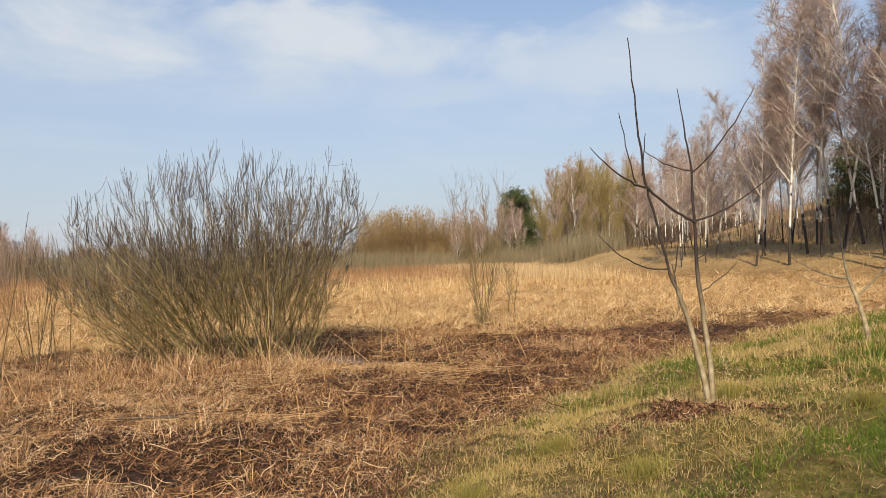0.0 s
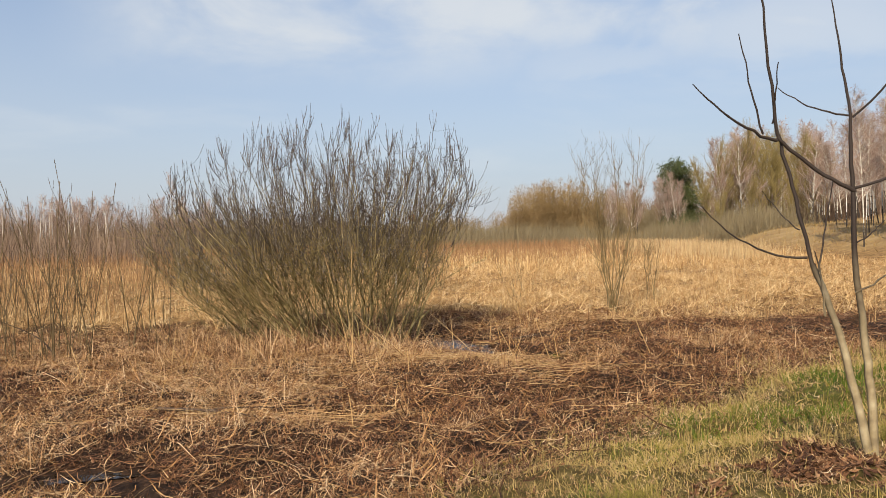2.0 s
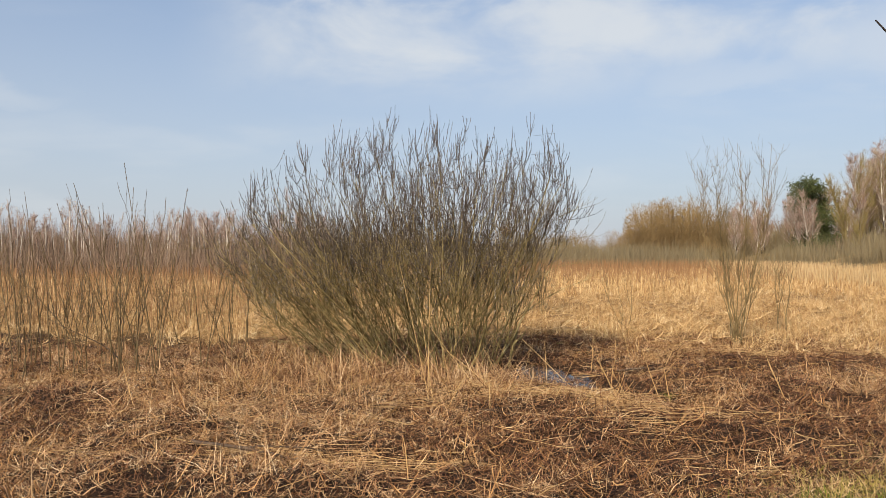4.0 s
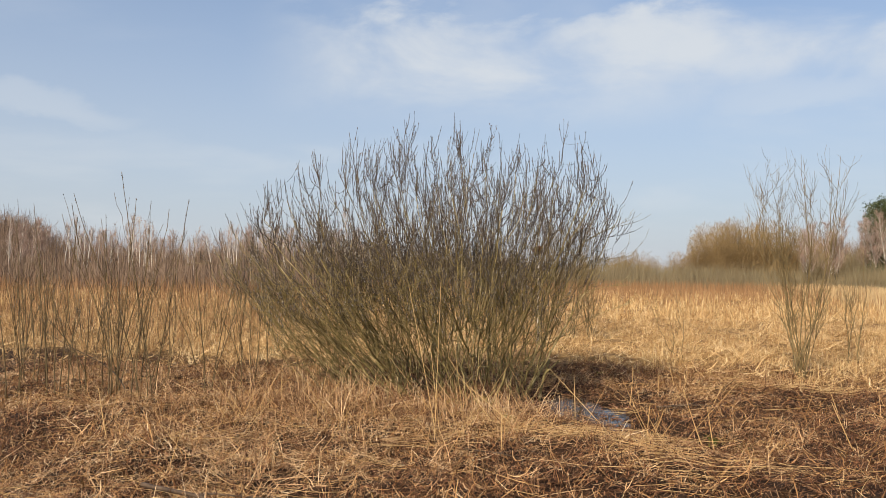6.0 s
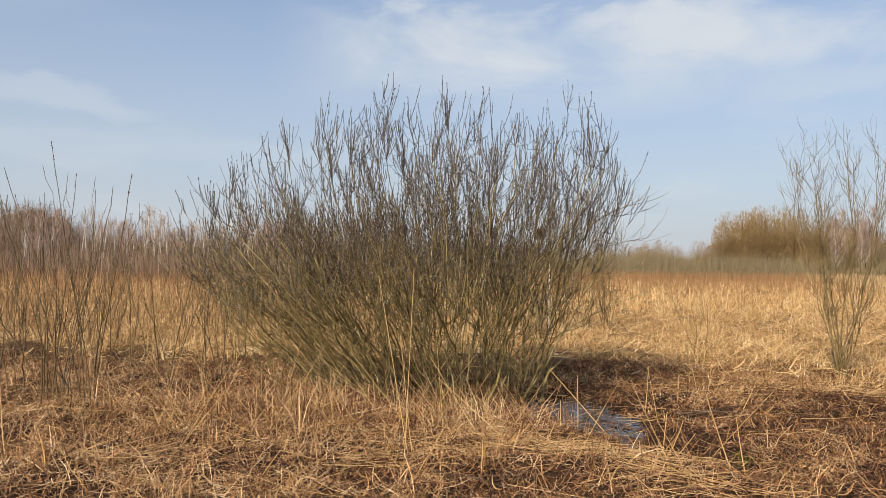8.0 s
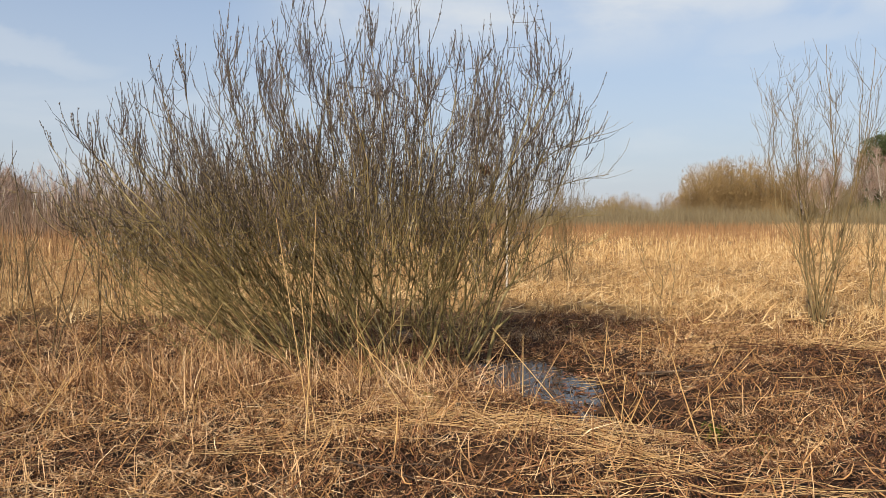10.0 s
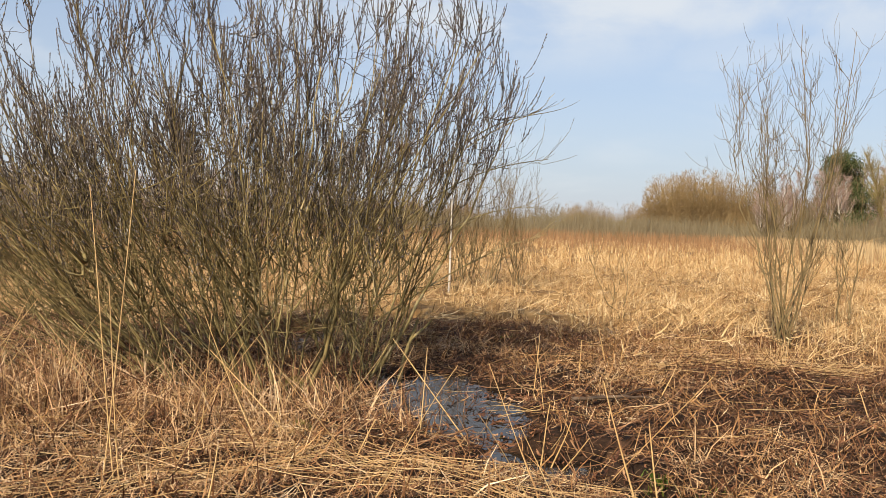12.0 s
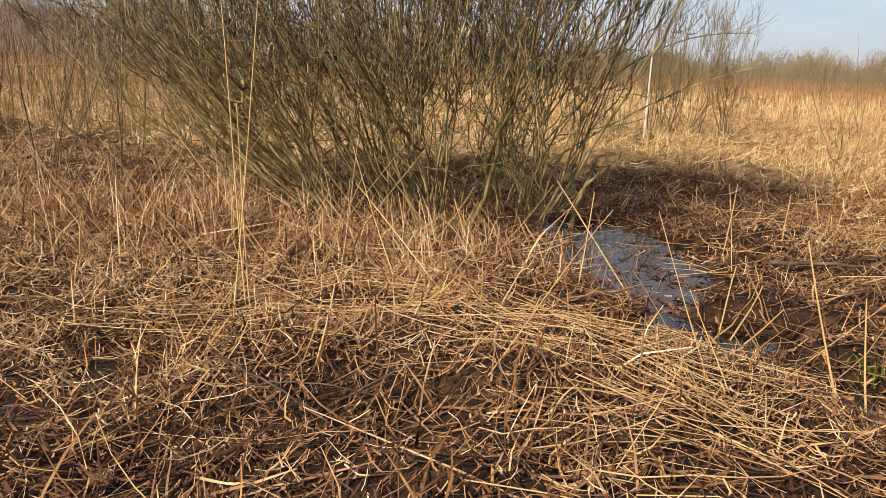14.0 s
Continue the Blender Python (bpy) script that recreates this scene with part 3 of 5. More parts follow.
# matted dead sedge, curled and tangled
x, y = scatter(42000, -8, 8, -10.5, 3.5, lambda x, y: (0.3 + 0.7 * step(0.40, 0.6, vnoise(x, y, 0.5, 88, 3))) * (0.35 + 0.65 * straw_amount(x, y)) * step(0.6, -0.2, bank_depth(x, y)) * (0.15 + 0.85 * dry(x, y)) * np.clip(1.3 - 0.06 * np.hypot(x - 0.5, y + 3.5), 0.3, 1))
n = len(x)
V, F = lying(x, y, rng.uniform(0, 6.3, n), rng.uniform(0.06, 0.26, n), rng.uniform(0.0015, 0.0050, n), rng.uniform(0.0, 0.13, n) ** 1.15, rng.normal(0, 0.55, n), 4, 0.03, 0.9)
stuff("dead_sedge", make_mesh("dead_sedge", V, F, M_SEDGE), "tangled reddish-brown dead sedge on the bog", "straw")

# long broken stalks lying every way
x, y = scatter(800, -6.5, 6.5, -8.5, 2.5, lambda x, y: (0.15 + 0.85 * straw_amount(x, y)) * step(0.3, -0.3, bank_depth(x, y)))
n = len(x)
a, half, bow = rng.uniform(0, 6.3, n), rng.uniform(0.10, 0.42, n), rng.normal(0, 0.05, n)
q = np.linspace(-1, 1, 5)[None]
px = x[:, None] + np.cos(a)[:, None] * q * half[:, None] - np.sin(a)[:, None] * (bow[:, None] * q ** 2)
py = y[:, None] + np.sin(a)[:, None] * q * half[:, None] + np.cos(a)[:, None] * (bow[:, None] * q ** 2)
g = np.maximum(height(px, py), WATER_Z)
pz = np.maximum(g.mean(1, keepdims=True), g - 0.01) + rng.uniform(0.01, 0.10, n)[:, None] + (np.abs(rng.normal(0, 0.16, n)) * half)[:, None] * (q + 1)
stuff("lying_stalks", make_mesh("lying_stalks", *tubes(np.stack([px, py, pz], -1), taper(n, 5, rng.uniform(0.0016, 0.0036, n), 0.0012), 4), M_GOLD, True), "long broken reed stalks lying every way", "straw")

# rotting leaves
x, y = scatter(76000, -8, 8, -9.5, 3.5, lambda x, y: (0.25 + 0.75 * step(0.45, 0.6, vnoise(x, y, 1.0, 81))) * step(0.6, -0.3, bank_depth(x, y)) * dry(x, y))
n = len(x)
V, F = lying(x, y, rng.uniform(0, 6.3, n), rng.uniform(0.015, 0.05, n), rng.uniform(0.003, 0.009, n), rng.uniform(0.0, 0.05, n), rng.normal(0, 0.8, n), 3, 0.014, 0.9, True)
stuff("leaf_litter", make_mesh("leaf_litter", V, F, M_LITTER), "dark brown rotting leaves on the wet ground", "leaf litter")

# broken chaff over everything
x, y = scatter(62000, -7.5, 8, -10.5, 3.5, lambda x, y: (0.15 + 0.85 * straw_amount(x, y)) * (0.35 + 0.65 * vnoise(x, y, 0.6, 85, 2)) * step(0.8, 0.0, bank_depth(x, y)) * dry(x, y) * np.clip(1.3 - 0.07 * np.hypot(x - 0.5, y + 3.5), 0.25, 1))
n = len(x)
V, F = lying(x, y, rng.uniform(0, 6.3, n), rng.uniform(0.02, 0.12, n), rng.uniform(0.0010, 0.0032, n), rng.uniform(0.0, 0.06, n), rng.normal(0, 0.7, n), 3, 0.004)
stuff("straw_chaff", make_mesh("straw_chaff", V, F, M_CHAFF), "short broken bits of straw strewn on the bog", "straw")

# bits of leaf and straw floating in the pools
x, y = scatter(1900, -2.2, 3.8, -3.2, 5.8, lambda x, y: (height(x, y) < WATER_Z) * (0.06 + 0.94 * step(0.42, 0.58, vnoise(x, y, 0.35, 84, 2))))
n = len(x)
V, F = lying(x, y, rng.uniform(0, 6.3, n), rng.uniform(0.02, 0.12, n), rng.uniform(0.003, 0.011, n), np.full(n, 0.012), rng.normal(0, 0.06, n), 3, 0.006)
stuff("floating_litter", make_mesh("floating_litter", V, F, M_LITTER), "wet leaves and straw floating in the pools", "leaf litter")

# leaves round the foot of the sapling
x, y = scatter(4600, -0.6, 3.2, -10.8, -8.4, lambda x, y: np.exp(-((x - 1.2) / 0.66) ** 4 - ((y + 9.55) / 0.38) ** 2) * step(0.34, 0.52, vnoise(x, y, 0.4, 130, 2)))
n = len(x)
V, F = lying(x, y, rng.uniform(0, 6.3, n), rng.uniform(0.02, 0.10, n), rng.uniform(0.004, 0.014, n), rng.uniform(0.003, 0.02, n), rng.normal(0, 0.25, n), 3, 0.008, 0.5, True)
stuff("fallen_leaves", make_mesh("fallen_leaves", V, F, M_STRAW_DARK), "curled brown fallen leaves on the grassy bank", "leaf litter")


def tufts(count, keep, box, blades, h, w, lean, spread, k=3):
    x, y = scatter(count, *box, keep)
    m = rng.integers(blades // 2, blades + blades // 2, count)
    tx, ty = np.repeat(x, m), np.repeat(y, m)
    ts = np.repeat(rng.uniform(0.6, 1.25, count), m)
    n = len(tx)
    tx, ty = tx + rng.normal(0, spread, n) * ts, ty + rng.normal(0, spread, n) * ts
    return upright(tx, ty, rng.uniform(h[0], h[1], n) * ts, rng.uniform(w[0], w[1], n), np.abs(rng.normal(0, lean, n)), k)


# standing straw on the near marsh and round the willow's foot
V, F = joined([
    tufts(260, lambda x, y: (0.3 + 0.7 * straw_amount(x, y)) * step(0.3, -0.3, bank_depth(x, y)) * dry(x, y), (-8, 8, -9.5, 3), 12, (0.06, 0.3), (0.0025, 0.007), 1.6, 0.1),
    tufts(110, lambda x, y: np.exp(-((x + 1.0) / 2.2) ** 2 - ((y + 0.9) / 0.8) ** 2), (-4, 1.6, -2.6, 1.0), 18, (0.1, 0.5), (0.0025, 0.007), 1.3, 0.14)])
stuff("old_tufts", make_mesh("old_tufts", V, F, M_STRAW_DARK), "brown bent tufts of old straw round the willow", "straw")
V, F = joined([
    tufts(600, lambda x, y: straw_amount(x, y) * dry(x, y), (-8, 8, -10.5, 3), 12, (0.08, 0.36), (0.0025, 0.007), 1.5, 0.08),
    tufts(150, lambda x, y: np.exp(-((x + 1.4) / 2.3) ** 2 - ((y + 1.0) / 0.6) ** 2), (-5, 1.2, -2.6, 0.8), 16, (0.10, 0.58), (0.0025, 0.007), 1.3, 0.12)])
stuff("straw_tufts", make_mesh("straw_tufts", V, F, M_STRAW), "tufts of dry standing straw round the willow", "straw")

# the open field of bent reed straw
# straw thinned behind the willow, so bare dark ground stands for its shadow
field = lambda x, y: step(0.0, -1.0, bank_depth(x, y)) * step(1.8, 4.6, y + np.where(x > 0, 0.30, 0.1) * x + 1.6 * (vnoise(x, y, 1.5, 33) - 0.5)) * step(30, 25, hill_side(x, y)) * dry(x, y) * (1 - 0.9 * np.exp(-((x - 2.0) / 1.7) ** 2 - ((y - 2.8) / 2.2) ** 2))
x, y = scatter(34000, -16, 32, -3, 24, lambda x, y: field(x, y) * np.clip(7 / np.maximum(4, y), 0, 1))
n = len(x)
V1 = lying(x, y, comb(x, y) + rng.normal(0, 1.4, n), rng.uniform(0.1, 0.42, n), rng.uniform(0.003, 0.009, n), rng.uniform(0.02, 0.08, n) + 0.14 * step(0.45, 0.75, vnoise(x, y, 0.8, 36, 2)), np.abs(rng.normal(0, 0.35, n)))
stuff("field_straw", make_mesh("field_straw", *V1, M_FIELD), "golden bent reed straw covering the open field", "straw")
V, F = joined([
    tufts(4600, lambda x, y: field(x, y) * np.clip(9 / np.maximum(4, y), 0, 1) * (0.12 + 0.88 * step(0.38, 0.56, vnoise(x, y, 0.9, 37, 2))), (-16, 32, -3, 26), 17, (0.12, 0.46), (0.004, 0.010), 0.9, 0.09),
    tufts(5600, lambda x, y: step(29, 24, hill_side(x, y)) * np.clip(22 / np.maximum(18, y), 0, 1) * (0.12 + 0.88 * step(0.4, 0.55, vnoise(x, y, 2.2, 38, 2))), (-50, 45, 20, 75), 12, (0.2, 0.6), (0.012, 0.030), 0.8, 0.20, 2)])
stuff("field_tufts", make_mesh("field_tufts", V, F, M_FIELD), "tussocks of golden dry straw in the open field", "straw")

# low rust-brown reeds west of the willow
west_side = lambda x, y: step(-3.6, -6.5, x - 0.05 * y) * (0.3 + 0.7 * vnoise(x, y, 3, 92))
x, y = scatter(9000, -45, -4, 0.5, 42, lambda x, y: west_side(x, y) * np.clip(10 / np.maximum(6, y), 0, 1))
n = len(x)
V, F = upright(x, y, rng.uniform(0.3, 0.95, n), rng.uniform(0.002, 0.006, n) * np.clip(y / 9, 1, 3), np.abs(rng.normal(0, 0.35, n)), 2)
stuff("near_reeds", make_mesh("near_reeds", V, F, M_BROWN_REED), "thin brown reeds standing behind the willow shoots", "reeds")
x, y = scatter(12000, -60, -5, 6, 46, lambda x, y: west_side(x, y) * np.clip(20 / np.maximum(12, y), 0, 1))
n = len(x)
V, F = upright(x, y, rng.uniform(0.5, 1.2, n), rng.uniform(0.005, 0.010, n) * np.clip(y / 16, 1, 3), np.abs(rng.normal(0, 0.22, n)), 2)
stuff("rust_reeds", make_mesh("rust_reeds", V, F, M_REED), "rust-gold reeds standing west of the willow", "reeds")

# standing rust-coloured reeds at the field's far side
x, y = scatter(26000, -75, 70, 26, 92, lambda x, y: step(30, 62, y + 0.35 * np.abs(x + 6) + 10 * (vnoise(x, y, 9, 90) - 0.5)) * step(24, 19, hill_side(x, y)))
n = len(x)
V, F = upright(x, y, rng.uniform(0.7, 1.45, n), rng.uniform(0.010, 0.022, n), np.abs(rng.normal(0, 0.18, n)), 2)
stuff("far_reeds", make_mesh("far_reeds", V, F, M_REED), "rust-brown standing reeds beyond the field", "reeds")
x, y = scatter(9000, 10, 62, 12, 95, lambda x, y: np.exp(-((hill_side(x, y) - 19 - 2 * vnoise(x, y, 8, 91)) / 2.6) ** 2) * step(22, 38, y) * step(78, 62, y))
n = len(x)
V, F = upright(x, y, rng.uniform(0.6, 1.4, n), rng.uniform(0.010, 0.022, n), np.abs(rng.normal(0, 0.25, n)), 2)
stuff("pale_reeds", make_mesh("pale_reeds", V, F, M_REED_PALE), "pale feathery reeds along the foot of the wooded hill", "reeds")

# grass of the bank
bank = lambda x, y: step(-0.3, 0.5, bank_depth(x, y)) * (0.32 + 0.68 * step(0.3, 0.65, vnoise(x, y, 0.55, 95, 3)))
bare = lambda x, y: 1 - 0.95 * np.exp(-((x - 1.25) / 0.7) ** 2 - ((y + 9.52) / 0.38) ** 2) * step(0.30, 0.5, vnoise(x, y, 0.4, 130, 2)) - 0.6 * np.exp(-((bank_depth(x, y) - 0.35) / 0.3) ** 2)
x, y = scatter(240000, -5, 14, -15, -1, lambda x, y: bank(x, y) * bare(x, y) * np.clip(5 / np.maximum(3.0, np.hypot(x + 2.5, y + 13.5)), 0.12, 1))
n = len(x)
far = np.clip(np.hypot(x + 2.5, y + 13.5) / 6, 0.7, 3)
green = vnoise(x, y, 1.3, 97, 4) + 0.10 * rng.normal(size=n) + 0.06 * np.clip(bank_depth(x, y) - 2.0, -1.5, 2.5) + 0.13 * step(1.0, 4.0, x) * step(-6.0, -9, y) + 0.17 * step(-0.1, 1.3, x) * step(-9.9, -11.0, y) - 0.10 * step(1.6, 0.6, bank_depth(x, y)) + 0.10 * np.exp(-((x + 0.7) / 0.35) ** 2 - ((y + 11.4) / 0.4) ** 2) > 0.60
hgt = rng.uniform(0.025, 0.105, n) * np.sqrt(far) * np.where(green, 1.1, 1.0) * (0.40 + 1.75 * vnoise(x, y, 0.26, 98, 3) ** 1.4)
wid = rng.uniform(0.0020, 0.0050, n) * far
lean = np.abs(rng.normal(0.6, 0.6, n))
def two_ranges(sel):
    """Near blades bent in three points, far ones straight."""
    a, b = sel & (far < 1.2), sel & (far >= 1.2)
    return joined([upright(x[a], y[a], hgt[a], wid[a], lean[a], 3 if a.sum() < 9000 else 2), upright(x[b], y[b], hgt[b], wid[b], lean[b], 2)])


V, F = two_ranges(~green)
stuff("bank_grass", make_mesh("bank_grass", V, F, M_GRASS), "yellowed winter grass on the bank", "grass")
V, F = two_ranges(green)
stuff("fresh_grass", make_mesh("fresh_grass", V, F, M_GRASS_GREEN), "fresh green grass growing through the bank", "grass")
x, y = scatter(46000, -5, 30, -15, 4, lambda x, y: step(-0.3, 0.3, bank_depth(x, y)) * (0.25 + 0.75 * step(0.42, 0.6, vnoise(x, y, 0.8, 96, 3)) + 0.6 * np.exp(-((bank_depth(x, y) - 0.4) / 0.5) ** 2)) * np.clip(6 / np.maximum(3.0, np.hypot(x + 2.5, y + 13.5)), 0.25, 1))
n = len(x)
far = np.clip(np.hypot(x + 2.5, y + 13.5) / 7, 0.7, 3)
V, F = lying(x, y, rng.uniform(0, 6.3, n), rng.uniform(0.025, 0.11, n) * far, rng.uniform(0.0009, 0.002, n) * far, rng.uniform(0.01, 0.06, n), np.abs(rng.normal(0, 0.4, n)), 3)
stuff("bank_straw", make_mesh("bank_straw", V, F, M_STRAW), "dry grass stems lying over the bank", "straw")
# rough grass and leaves on the wooded hill
x, y = scatter(26000, 18, 110, -10, 120, lambda x, y: step(27, 30, hill_side(x, y)) * np.clip(35 / np.hypot(x, y), 0.1, 1))
n = len(x)
V, F = upright(x, y, rng.uniform(0.12, 0.4, n), rng.uniform(0.012, 0.04, n), np.abs(rng.normal(0.4, 0.5, n)), 2)
stuff("hill_grass", make_mesh("hill_grass", V, F, M_HILL), "rough leaf-strewn grass under the birches", "grass")
# dead leaves blown over the bank
x, y = scatter(6000, -5, 12, -15, -2, lambda x, y: step(-0.3, 0.5, bank_depth(x, y)) * step(0.42, 0.6, vnoise(x, y, 0.7, 131, 2)) * np.clip(5 / np.maximum(3.0, np.hypot(x + 2.5, y + 13.5)), 0.12, 1))
n = len(x)
V, F = lying(x, y, rng.uniform(0, 6.3, n), rng.uniform(0.012, 0.04, n), rng.uniform(0.003, 0.008, n), rng.uniform(0.01, 0.03, n), rng.normal(0, 0.5, n), 3, 0.01, 0.5, True)
stuff("bank_leaves", make_mesh("bank_leaves", V, F, M_LITTER), "scattered dead leaves among the bank's grass", "leaf litter")

# ---- the great willow ----


def shoots(P, count, s_range, length, spread, rise, k, seed_r0, r1, wob=0.02):
    """Side shoots off n paths: count each; returns paths, radii and parent fractions."""
    n = len(P)
    par = np.repeat(np.arange(n), count)
    m = len(par)
    s = rng.uniform(s_range[0], s_range[1], m)
    p0, t = along(P[par], s)
    out = unit(t * 0.9 + rng.normal(0, spread, (m, 3)) + np.array([0, 0, 0.15]))
    Ls = rng.uniform(length[0], length[1], m)[:, None]
    up = unit(out * (1 - rise) + np.array([0, 0, rise]) + rng.normal(0, 0.09, (m, 3)))
    p1 = p0 + out * Ls * 0.35
    p2 = p1 + unit(out + up) * Ls * 0.33
    p3 = p2 + up * Ls * 0.38
    Q = bezier(p0, p1, p2, p3, k)
    Q[:, 1:] += rng.normal(0, wob, (m, k - 1, 3)) * Ls[:, None]
    r0 = seed_r0 * rng.uniform(0.7, 1.25, m) * (1.1 - 0.5 * s)
    return Q, taper(m, k, r0, r1), s


def buds(P, per, s_lo, size):
    """Small pointed buds set along shoots."""
    n = len(P)
    par = np.repeat(np.arange(n), per)
    s = rng.uniform(s_lo, 1.0, len(par))
    p, t = along(P[par], s)
    m = len(p)
    a = unit(np.cross(t, rng.normal(size=(m, 3))))
    b = np.cross(t, a)
    r = rng.uniform(0.28, 0.42, m)[:, None] * size
    ax = unit(t + 0.5 * a) * size * rng.uniform(0.8, 1.4, m)[:, None]
    p = p + a * r * 0.8
    V = np.stack([p - ax, p + a * r, p + b * r, p - a * r, p - b * r, p + ax], 1)
    i = np.arange(m)[:, None] * 6
    tri = np.array([[0, 2, 1], [0, 3, 2], [0, 4, 3], [0, 1, 4], [5, 1, 2], [5, 2, 3], [5, 3, 4], [5, 4, 1]])
    return V.reshape(-1, 3), (i[:, :, None] + tri[None]).reshape(-1, 3)


def joined_paths(A, RA, B, RB, k):
    """Two sets of paths brought to k points each."""
    def to_k(Q):
        s = np.linspace(0, Q.shape[1] - 1, k)
        i = np.minimum(s.astype(int), Q.shape[1] - 2)
        w = (s - i).reshape((1, k) + (1,) * (Q.ndim - 2))
        return Q[:, i] * (1 - w) + Q[:, i + 1] * w
    return np.concatenate([to_k(A), to_k(B)]), np.concatenate([to_k(RA), to_k(RB)])


rng = np.random.default_rng(23)


def great_willow():
    bush = thing("willow_bush", "large many-stemmed grey willow bush with catkins beside the pool", "bush")
    n, m, k = 160, 66, 15
    # crown tips spread over a broad dome
    ang, rad = np.arange(n) * 2.39996 + rng.normal(0, 0.12, n), np.sqrt((np.arange(n) + 0.5) / n)
    u, v = np.cos(ang) * rad, np.sin(ang) * rad
    tx = -0.75 + u * np.where(u < 0, 3.15, 3.05)
    ty = 0.6 + v * 2.3
    top = np.interp(tx, [-4.1, -3.6, -3.1, -2.1, -1.1, -0.5, 0.25, 0.9, 1.7, 2.1, 2.5], [1.45, 2.4, 2.85, 3.3, 3.65, 3.85, 3.8, 3.6, 3.35, 3.15, 2.6])
    tz = top * np.sqrt(np.maximum(0.2, 1 - (v * 0.75) ** 2)) * (1 - 0.42 * rng.random(n) ** 2.0)
    # feet gathered in stools, each below its share of the crown
    bx, by = -0.35 + (tx + 0.75) * 0.40 + rng.normal(0, 0.15, n), 0.7 + (ty - 0.6) * 0.5 + rng.normal(0, 0.15, n)
    stools = np.array([(0.05, -0.05), (0.8, 0.55), (0.45, 1.4), (-0.4, 0.75), (-1.0, 0.1), (-1.6, 0.7), (-0.9, 1.6)])
    own = np.hypot(bx[:, None] - stools[None, :, 0], by[:, None] - stools[None, :, 1]).argmin(1)
    bx, by = bx * 0.3 + stools[own, 0] * 0.7 + rng.normal(0, 0.09, n), by * 0.3 + stools[own, 1] * 0.7 + rng.normal(0, 0.09, n)
    # low skirt of stems leaning out to the west and the front
    fx, fy = rng.uniform(-2.3, 0.9, m), rng.uniform(-0.35, 1.7, m)
    bx, by = np.concatenate([bx, fx]), np.concatenate([by, fy])
    out_x = rng.uniform(0.7, 2.2, m) * step(1.4, -0.6, fx)
    tx = np.concatenate([tx, np.maximum(fx - out_x, -4.1)])
    ty = np.concatenate([ty, fy + rng.normal(-0.15, 0.55, m)])
    tz = np.concatenate([tz, 0.35 + out_x * rng.uniform(0.45, 0.95, m) + 1.5 * step(-1.2, 0.2, fx) * rng.uniform(0.5, 1.0, m)])
    base = on_ground(bx, by, 0.05)
    tip = np.stack([tx, ty, tz], -1)
    go = tip - base
    Ls = np.linalg.norm(go, axis=1)[:, None]
    flat = unit(go * np.array([1, 1, 0.0]) + 1e-6)
    lean = np.linalg.norm(go[:, :2], axis=1)[:, None] / Ls
    first = unit(unit(go) + flat * 0.15 * lean + rng.normal(0, 0.13, go.shape))
    last = unit(unit(go) + np.array([0, 0, 0.16]) + rng.normal(0, 0.12, go.shape))
    P = bezier(base, base + first * Ls * 0.36, tip - last * Ls * 0.30, tip, k)
    kink = np.cumsum(rng.normal(0, 0.030, (n + m, k - 2, 3)), axis=1) * np.array([1, 1, 0.5])
    P[:, 2:] += kink - kink[:, -1:] * np.linspace(0, 1, k - 2)[None, :, None] * 0.7
    # about half of them fork off a neighbour of their stool instead of rising from the ground
    full = np.concatenate([own, np.full(m, -1)])
    for i in range(n):
        mates = np.where(full[:i] == own[i])[0]
        if len(mates) > 2 and rng.random() < 0.5:
            j = mates[np.linalg.norm(tip[mates] - tip[i], axis=1).argmin()]
            q = int(rng.integers(2, 6))
            w = (np.linspace(0, 1, k - q) ** 0.8)[:, None]
            P[i] = np.concatenate([P[j, q:q + 1].repeat(1, 0), P[j, q] * (1 - w[1:]) + P[i, q + 1:] * w[1:], P[i, -1:].repeat(q, 0) + np.linspace(0, 0.05, q)[:, None] * np.array([0, 0, 1.0])])[:k]
    r = rng.uniform(0.006, 0.014, n + m)
    r[:n][rng.random(n) < 0.14] *= 1.8
    r[n:] *= 0.5
    for i in range(n + m):
        V, F = tubes(P[i:i + 1], taper(1, k, r[i], 0.003, 0.8), 6)
        part("stem", make_mesh("stem", V, F, M_STEM, True), bush)
    B, RB, _ = shoots(P, 6, (0.22, 0.80), (0.35, 0.95), 0.62, 0.30, 8, 0.0052, 0.0022, 0.022)
    T, RT, _ = shoots(B, 4, (0.1, 0.95), (0.08, 0.36), 0.8, 0.4, 5, 0.0034, 0.0018, 0.035)
    keep = (T[:, -1, 2] > 1.9) | (rng.random(len(T)) < 0.5)
    T, RT = T[keep], RT[keep]
    # straight upright shoots that make the crown's bristling outline
    C, RC, _ = shoots(P, 9, (0.6, 1.0), (0.22, 0.55), 0.28, 0.82, 6, 0.0050, 0.0030, 0.008)
    C2, RC2, _ = shoots(B[B[:, -1, 2] > 1.3], 4, (0.4, 1.0), (0.18, 0.44), 0.32, 0.76, 5, 0.0044, 0.0026, 0.010)
    C, RC = joined_paths(C, RC, C2, RC2, 6)
    tops = B[:, -1, 2] + rng.normal(0, 0.35, len(B)) > 2.3
    part("branch_spray", make_mesh("branch_spray", *tubes(B[~tops], RB[~tops], 4), M_STEM, True), bush, "olive-brown forked side branches", "stuff")
    low = T[:, -1, 2] + rng.normal(0, 0.5, len(T)) < 2.2
    lowc = C[:, -1, 2] + rng.normal(0, 0.4, len(C)) < 1.9
    part("twig_spray", make_mesh("twig_spray", *joined([tubes(T[low], RT[low], 3), tubes(C[lowc], RC[lowc], 3)]), M_TWIG), bush, "fine olive-brown twigs", "stuff")
